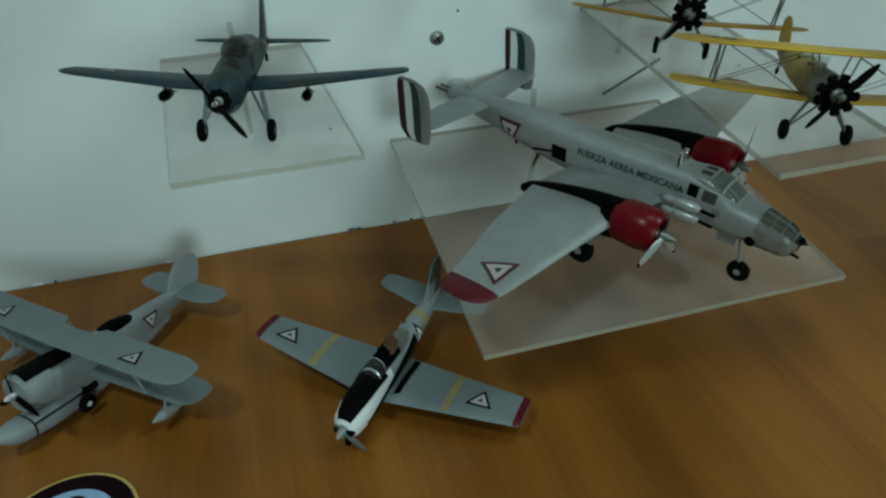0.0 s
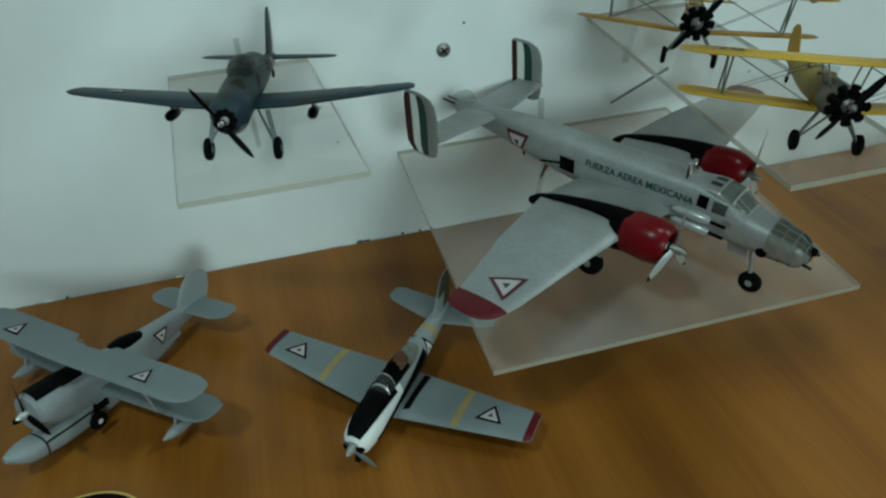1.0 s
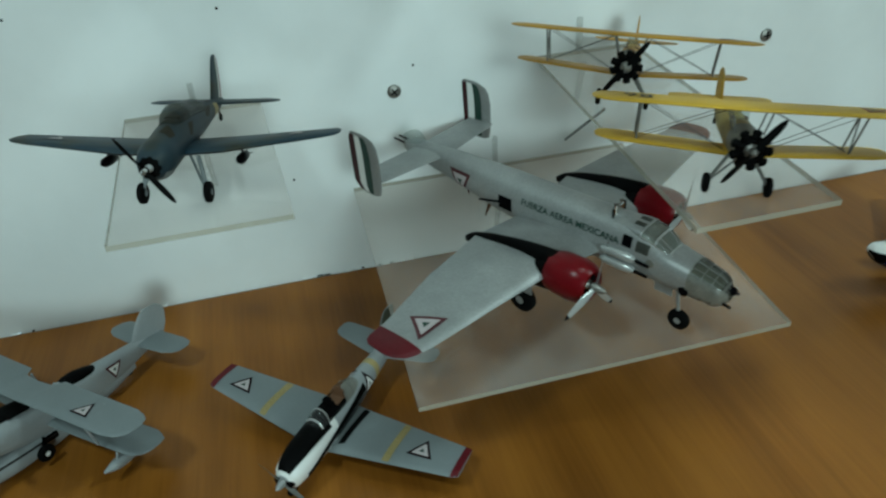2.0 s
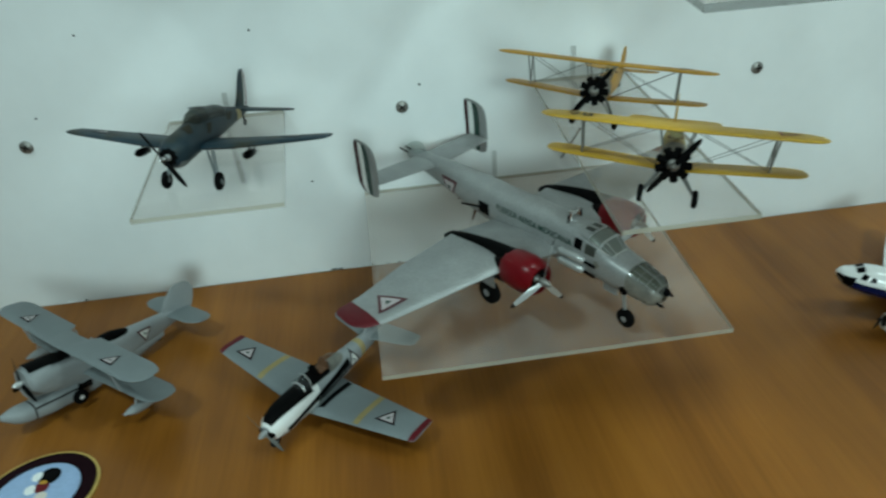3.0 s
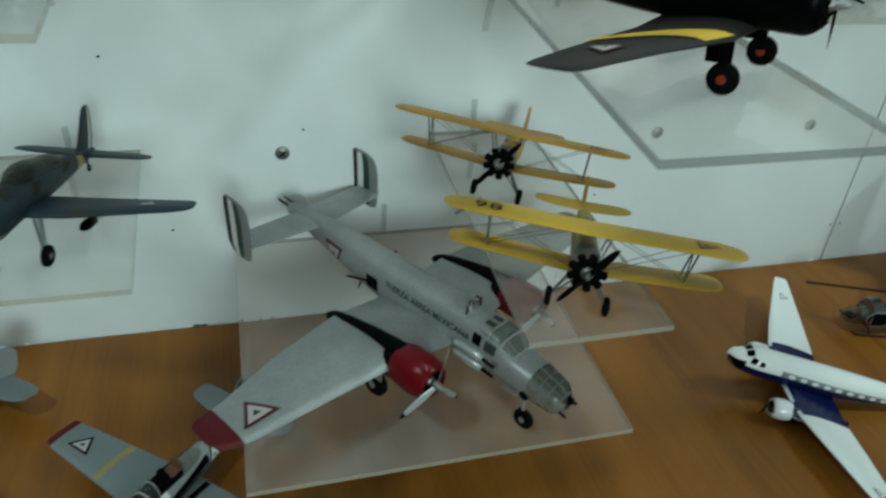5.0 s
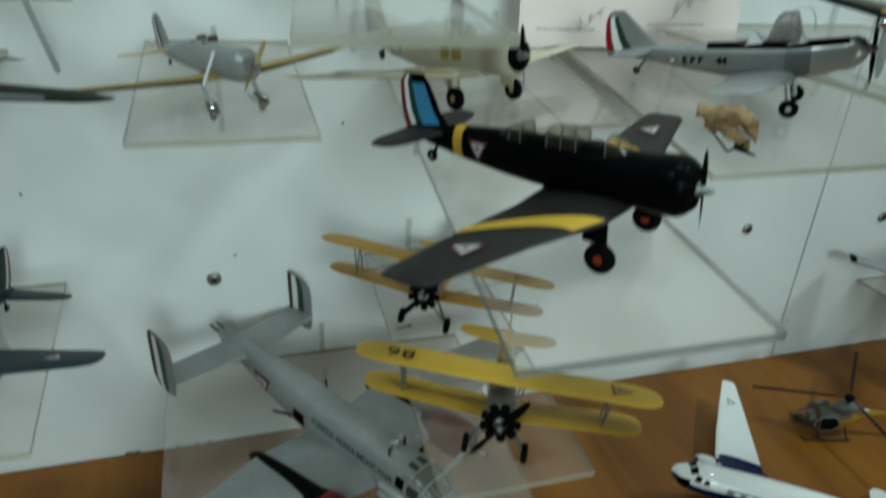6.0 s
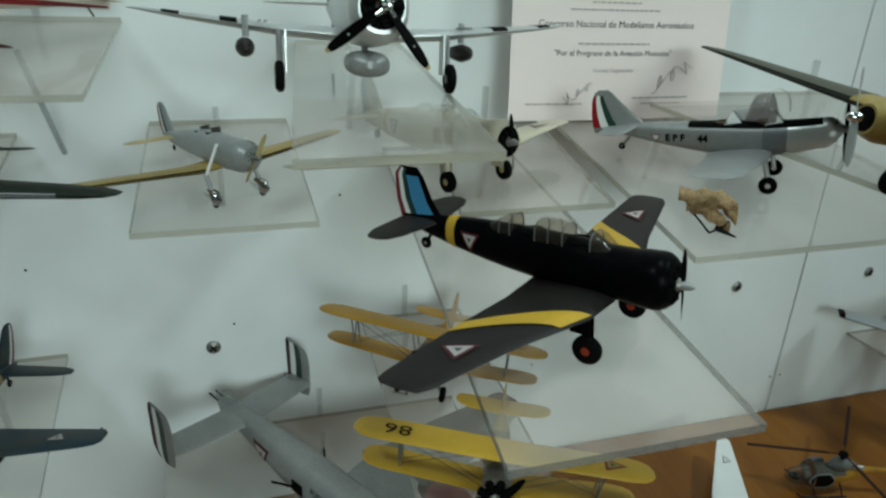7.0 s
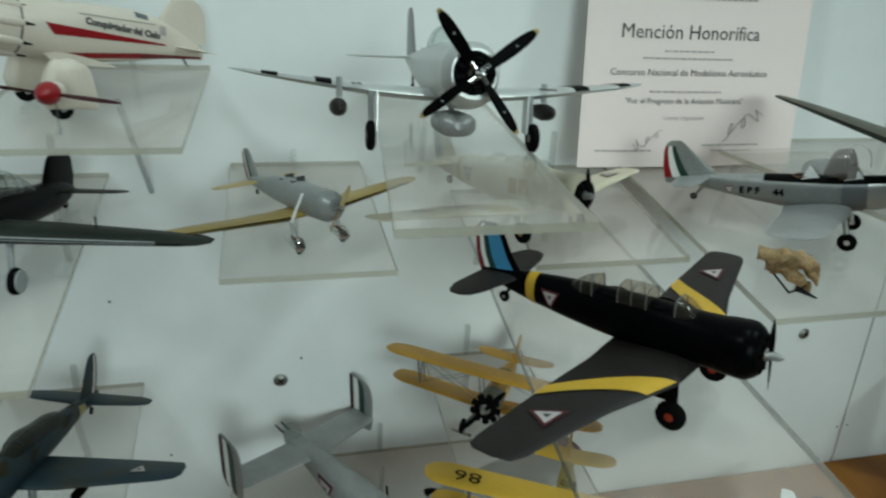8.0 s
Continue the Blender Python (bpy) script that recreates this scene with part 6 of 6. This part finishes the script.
    for a in (-7, -117, 105):
        bm = bmesh.new()
        m = Matrix.Translation((-1.7, 0, 1.42)) @ Matrix.Rotation(radians(a), 4, "Z") @ Matrix.Rotation(radians(2), 4, "Y")
        slab(bm, (.2, -.03, -.02), (.9, .03, .02), m)
        slab(bm, (.85, -.1, -.02), (5.2, .1, .02), m)
        part("rotor_blade", bm, SKIDBROWN, hub, "thin dark rotor blade", smooth=False)
    for a in (20, 110, 200, 290):
        bm = bmesh.new()
        m = Matrix.Translation((-6.9, .18, .5)) @ Matrix.Rotation(radians(a), 4, "Y")
        slab(bm, (.05, -.015, -.06), (.65, .015, .06), m)
        part("tail_rotor_blade", bm, MATBLACK, root, smooth=False)
    return root


settle(stand(helicopter(), (0, 0, 0), (0.6140, -0.1339, 0.0220), 158.7, -1.8, -3.5), 0.0)


def twin_transport():
    root = thing("model_twin_transport", "olive and yellow twin-engine model aircraft on clear shelf", "model aircraft", K)
    b = Body([(-.6, 0, .15, .15, .15), (-1.1, 0, .6, .55, .6), (-2.8, 0, .8, .9, .85), (-7, .05, .8, .9, .8), (-11, .2, .4, .5, .45), (-14, .35, .06, .1, .1)])
    part("fuselage", b.mesh(), OLIVE, root)
    w = Wing([(0, -2.3, 3.6, -.2, .15), (2.9, -2.3, 3.3, -.12, .15), (13.3, -2.2, 1.6, .36, .11), (14.3, -2.3, 1.2, .39, .09), (14.75, -2.6, .6, .4, .07)])
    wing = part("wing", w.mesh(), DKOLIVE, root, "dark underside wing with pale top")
    # upper skin laid in a paler olive than the rest of the wing
    part("wing_top", sheet(w.skin(1, .02), [(-14.6, .02), (14.6, .02), (14.6, .98), (-14.6, .98)], 8, 30), PALEOLIVE, wing, "pale olive wing top")
    for s in (-1, 1):
        coat = part("wing_band", w.mesh(*sorted((s * 3.3, s * 5.2))), YELLOWD, wing, "yellow wing band")
        coat.scale = (1.004, 1, 1.0)
        coat.location = (.0004, 0, .0008)
        nb = Body([(-1.0, -.2, .40, .40, .40), (-1.2, -.2, .52, .52, .52), (-2.2, -.2, .56, .56, .58), (-4.2, -.15, .5, .45, .5), (-6, 0, .08, .08, .08)])
        bm = nb.mesh(20)
        bmesh.ops.translate(bm, verts=bm.verts, vec=(0, s * 2.9, 0))
        na = part("nacelle", bm, YELLOWD, root, "yellow engine nacelle")
        part("cowl_mouth", lathe(bmesh.new(), (-1.15, s * 2.9, -.2), (1, 0, 0), [(0, .36), (.18, .33), (.19, .2)], 18), MATBLACK, na)
        propeller(root, (-.7, s * 2.9, -.2), 2, 1.3, .2, 16, SILVERB, CHROME, None, .14, .2)
        strut(root, (-2.6, s * 2.9, -1.75), (-2.9, s * 2.9, -.6), .08, STEEL, "gear_leg")
        wheel(root, (-2.6, s * 2.9, -1.75), .4, .26)
    t = Wing([(0, -12.0, 1.8, .4, .08), (3.2, -12.3, 1.4, .4, .07)])
    part("tailplane", t.mesh(), OLIVE, root)
    f = Wing([(.3, -11.6, 2.2, 0, .08), (1.4, -12.3, 1.6, 0, .08), (2.4, -12.8, .9, 0, .06)], True, False)
    part("fin", f.mesh(), OLIVE, root)
    wheel(root, (-12.5, 0, -.3), .2, .12, name="tail_wheel")
    strut(root, (-12.3, 0, .1), (-12.5, 0, -.3), .06, STEEL, "tail_wheel_leg")
    return root


settle(stand(twin_transport(), (-.7, -2.9, -.2), (0.3525, -0.304, 0.464), 172, 7), 0.417)


def silver_monoplane():
    root = thing("model_silver_monoplane", "silver low-wing model aircraft with reddish wing tips on clear shelf", "model aircraft", K)
    b = Body([(-.1, 0, .34, .34, .34), (-.4, 0, .55, .55, .55), (-1.6, 0, .6, .62, .64), (-3.4, .05, .52, .7, .6), (-5.6, .12, .36, .45, .4), (-8.0, .25, .06, .12, .12)])
    fu = part("fuselage", b.mesh(), SILVER, root)
    part("cowl_mouth", lathe(bmesh.new(), (-.2, 0, 0), (1, 0, 0), [(0, .42), (.14, .38), (.15, .2)], 16), MATBLACK, fu)
    w = Wing([(0, -1.9, 2.2, -.5, .15), (1.2, -1.95, 2.1, -.48, .15), (5.2, -2.0, 1.75, -.12, .2), (5.55, -2.0, 1.7, -.09, .2), (5.7, -2.05, 1.55, -.08, .17)])
    wing = part("wing", w.mesh(), LTGREY, root)
    for s in (-1, 1):
        coat = part("wing_tip", w.mesh(*sorted((s * 5.45, s * 5.695))), MAROON, wing, "reddish brown wing tip")
        coat.scale = (1.004, 1.001, 1.0)
        coat.location = (.0002, 0, .0004)
        strut(root, (-2.1, s * 1.3, -2.1), (-2.3, s * 1.3, -.5), .08, SILVERB, "gear_leg")
        wheel(root, (-2.1, s * 1.35, -2.15), .34, .2)
    canopy(root, [(-2.4, .6, .3, .1, .1), (-2.8, .66, .4, .45, .2), (-4.2, .66, .4, .45, .2), (-5.0, .55, .2, .1, .1)], [-2.8, -3.4, -4.0])
    f = Wing([(.2, -6.4, 1.6, 0, .09), (.9, -6.8, 1.3, 0, .08), (1.5, -7.1, .8, 0, .06)], True, False)
    part("fin", f.mesh(), SILVER, root)
    t = Wing([(0, -6.5, 1.3, .3, .08), (1.6, -6.7, 1.0, .3, .07), (1.9, -6.9, .6, .3, .06)])
    part("tailplane", t.mesh(), SILVER, root)
    propeller(root, (.1, 0, 0), 2, 1.3, .2, 15, MATBLACK, SILVERB, None, .14, .3)
    strut(root, (-7.2, 0, .1), (-7.4, 0, -.3), .05, STEEL, "tail_wheel_leg")
    wheel(root, (-7.4, 0, -.35), .14, .08, name="tail_wheel")
    return root


settle(stand(silver_monoplane(), (-2.6, -5.65, -.08), (0.722, -0.030, 0.159), 228, 8), 0.104)
# ---- certificate, badge, ornament ----
def certificate():
    root = thing("certificate", "cream paper certificate leaning on the white panel", "certificate")
    w, h, x0, z0, text_z = 0.216, 0.279, 0.261, 0.4025, 0.3895
    lean = lambda x, z: Vector((x, -0.040 + (z - z0) * 0.10 - 0.004 * math.sin((x - x0) / w * math.pi), z))
    bm = bmesh.new()
    n = 12
    front = [[bm.verts.new(lean(x0 + w * i / n, z0 + h * j / n)) for i in range(n + 1)] for j in range(n + 1)]
    back = [[bm.verts.new(lean(x0 + w * i / n, z0 + h * j / n) + Vector((0, .0004, 0))) for i in range(n + 1)] for j in range(n + 1)]
    for j in range(n):
        for i in range(n):
            bm.faces.new((front[j][i], front[j][i + 1], front[j + 1][i + 1], front[j + 1][i]))
            bm.faces.new((back[j][i], back[j + 1][i], back[j + 1][i + 1], back[j][i + 1]))
    part("sheet", bm, PAPER, root)
    ink = lambda u, v: lean(u, v) + Vector((0, -.0004, 0))
    cx = x0 + .0975
    letters("Mención Honorífica", .0167, ink, cx, text_z + .1278, root, INK, label="printed words Mención Honorífica")
    letters("Concurso Nacional de Modelismo Aeronáutico", .0080, ink, cx + .003, text_z + .0945, root, INK, label="printed line on the contest")
    letters("\"Por el Progreso de la Aviación Mexicana\"", .0068, ink, cx, text_z + .0705, root, INK, label="printed motto line")
    letters("Comité Organizador", .0048, ink, cx, text_z + .0560, root, INKPALE, label="printed small line")

    def bar(x, z, wd, ht, mat=INKPALE):
        part("printed_bar", sheet(ink, [(x - wd / 2, z - ht / 2), (x + wd / 2, z - ht / 2), (x + wd / 2, z + ht / 2), (x - wd / 2, z + ht / 2)], 1, 6), mat, root, smooth=False)

    rr = random.Random(3)
    def words(x, z, wd, ht):
        left = x - wd / 2
        while left < x + wd / 2 - .004:
            l = min(rr.uniform(.0018, .0062), x + wd / 2 - left)
            bar(left + l / 2, z, l, ht)
            left += l + .0010
    words(cx, text_z + .157, .12, .004)
    words(cx, text_z + .1125, .05, .0012)
    words(cx, text_z + .1065, .09, .0012)
    words(cx, text_z + .0785, .072, .0014)
    words(cx - .055, text_z + .0275, .055, .0013)
    words(cx + .052, text_z + .0320, .062, .0012)
    words(cx + .052, text_z + .0270, .042, .0012)
    for z in (.185, .2, .215, .24):
        words(cx, text_z + z, .15, .003)
    for ox, oz, k, a in ((cx - .034, text_z + .037, .8, 15), (cx + .062, text_z + .052, 1.2, -8)):
        bm = bmesh.new()
        pts = []
        for i in range(34):
            s = i / 33
            px = (s - .5) * .034 + .004 * math.sin(s * 19)
            pz = .006 * math.sin(s * 25 + a) * (1 - s * .5) + (s - .5) * .016
            pts.append(ink(ox + px * k, oz + pz * k) + Vector((0, -.0002, 0)))
        for p, q in zip(pts, pts[1:]):
            tube(bm, p, q, .00028, n=4)
        part("pen_stroke", bm, INKPALE, root)
    return root


certificate()


def badge():
    root = thing("badge", "oval maroon badge with gold rim lying on the board", "badge")
    cx, cy, a, c, turn = -0.333, -0.287, 0.048, 0.043, radians(25)
    root.location = (cx, cy, 0)
    root.rotation_euler = (0, 0, turn)

    def disc(k, z0, z1, mat, name):
        bm = bmesh.new()
        ring_loft(bm, [[(a * k * math.cos(t), c * k * math.sin(t), z) for t in [2 * math.pi * i / 40 for i in range(40)]] for z in (z0, z1)])
        part(name, bm, mat, root)
    disc(1.0, 0, .0022, GOLD, "rim")
    disc(.955, .0022, .0026, MAROON, "border")
    disc(.70, .0026, .0030, BADGEB, "field")
    for x, y, r, m in ((.012, .013, .009, MATBLACK), (.005, .004, .006, RED), (-.003, .006, .005, WHITE), (.003, -.006, .005, CREAM), (-.014, -.010, .006, MAROON), (.004, .0175, .005, WHITE), (.007, .008, .004, ORANGE)):
        part("emblem", lathe(bmesh.new(), (x, y, .003), (0, 0, 1), [(0, r), (.0005, r * .95), (.0006, r * .5)], 14), m, root)


badge()


def ornament():
    """A small rough carving: humped back, hanging chest, thin black legs."""
    root = thing("ornament", "small rough tan carved ornament with thin black legs on clear shelf", "ornament")
    rough = random.Random(8)

    def carved(name, stations, n, jag):
        bm = Body(stations, 2.0, 5).mesh(n)
        p, q = rough.uniform(0, 6), rough.uniform(0, 6)
        for v in bm.verts:
            k = math.sin(v.co.x * 420 + p) * math.sin(v.co.z * 610 + q) + 0.6 * math.sin(v.co.y * 700 + v.co.x * 250)
            v.co.y += jag * 3 * k
            v.co.z += jag * 4 * k
        part(name, bm, TAN, root)

    carved("back", [(.023, .0085, .001, .001, .0015), (.019, .0105, .004, .003, .004), (.010, .013, .0065, .0045, .006), (-.002, .0135, .007, .005, .0065), (-.012, .0125, .0065, .0055, .006), (-.020, .0125, .005, .0045, .004), (-.026, .014, .0015, .002, .002)], 16, .0003)
    carved("chest", [(.020, -.0045, .001, .001, .001), (.015, -.002, .004, .0035, .004), (.007, .002, .0055, .005, .005), (-.003, .006, .005, .004, .005), (-.013, .007, .003, .003, .005), (-.018, .006, .001, .001, .001)], 14, .0003)
    carved("wing", [(.024, .003, .001, .001, .001), (.019, .005, .003, .004, .003), (.012, .009, .0035, .004, .004), (.006, .011, .001, .001, .001)], 12, .0003)
    strut(root, (-.014, .0, .004), (.004, -.004, -.009), .0008, BLACK, "leg")
    strut(root, (.004, -.004, -.009), (.014, -.004, -.004), .0008, BLACK, "leg")
    strut(root, (.008, -.004, -.005), (.026, -.004, -.0095), .0022, BLACK, "foot", .0006)
    strut(root, (.012, -.002, -.006), (.018, -.002, .0), .0008, BLACK, "leg")
    root.scale = (.70, .80, .92)
    root.location = (0.2985, -0.268, 0.3945)
    root.rotation_euler = (0, 0, radians(-35))


ornament()
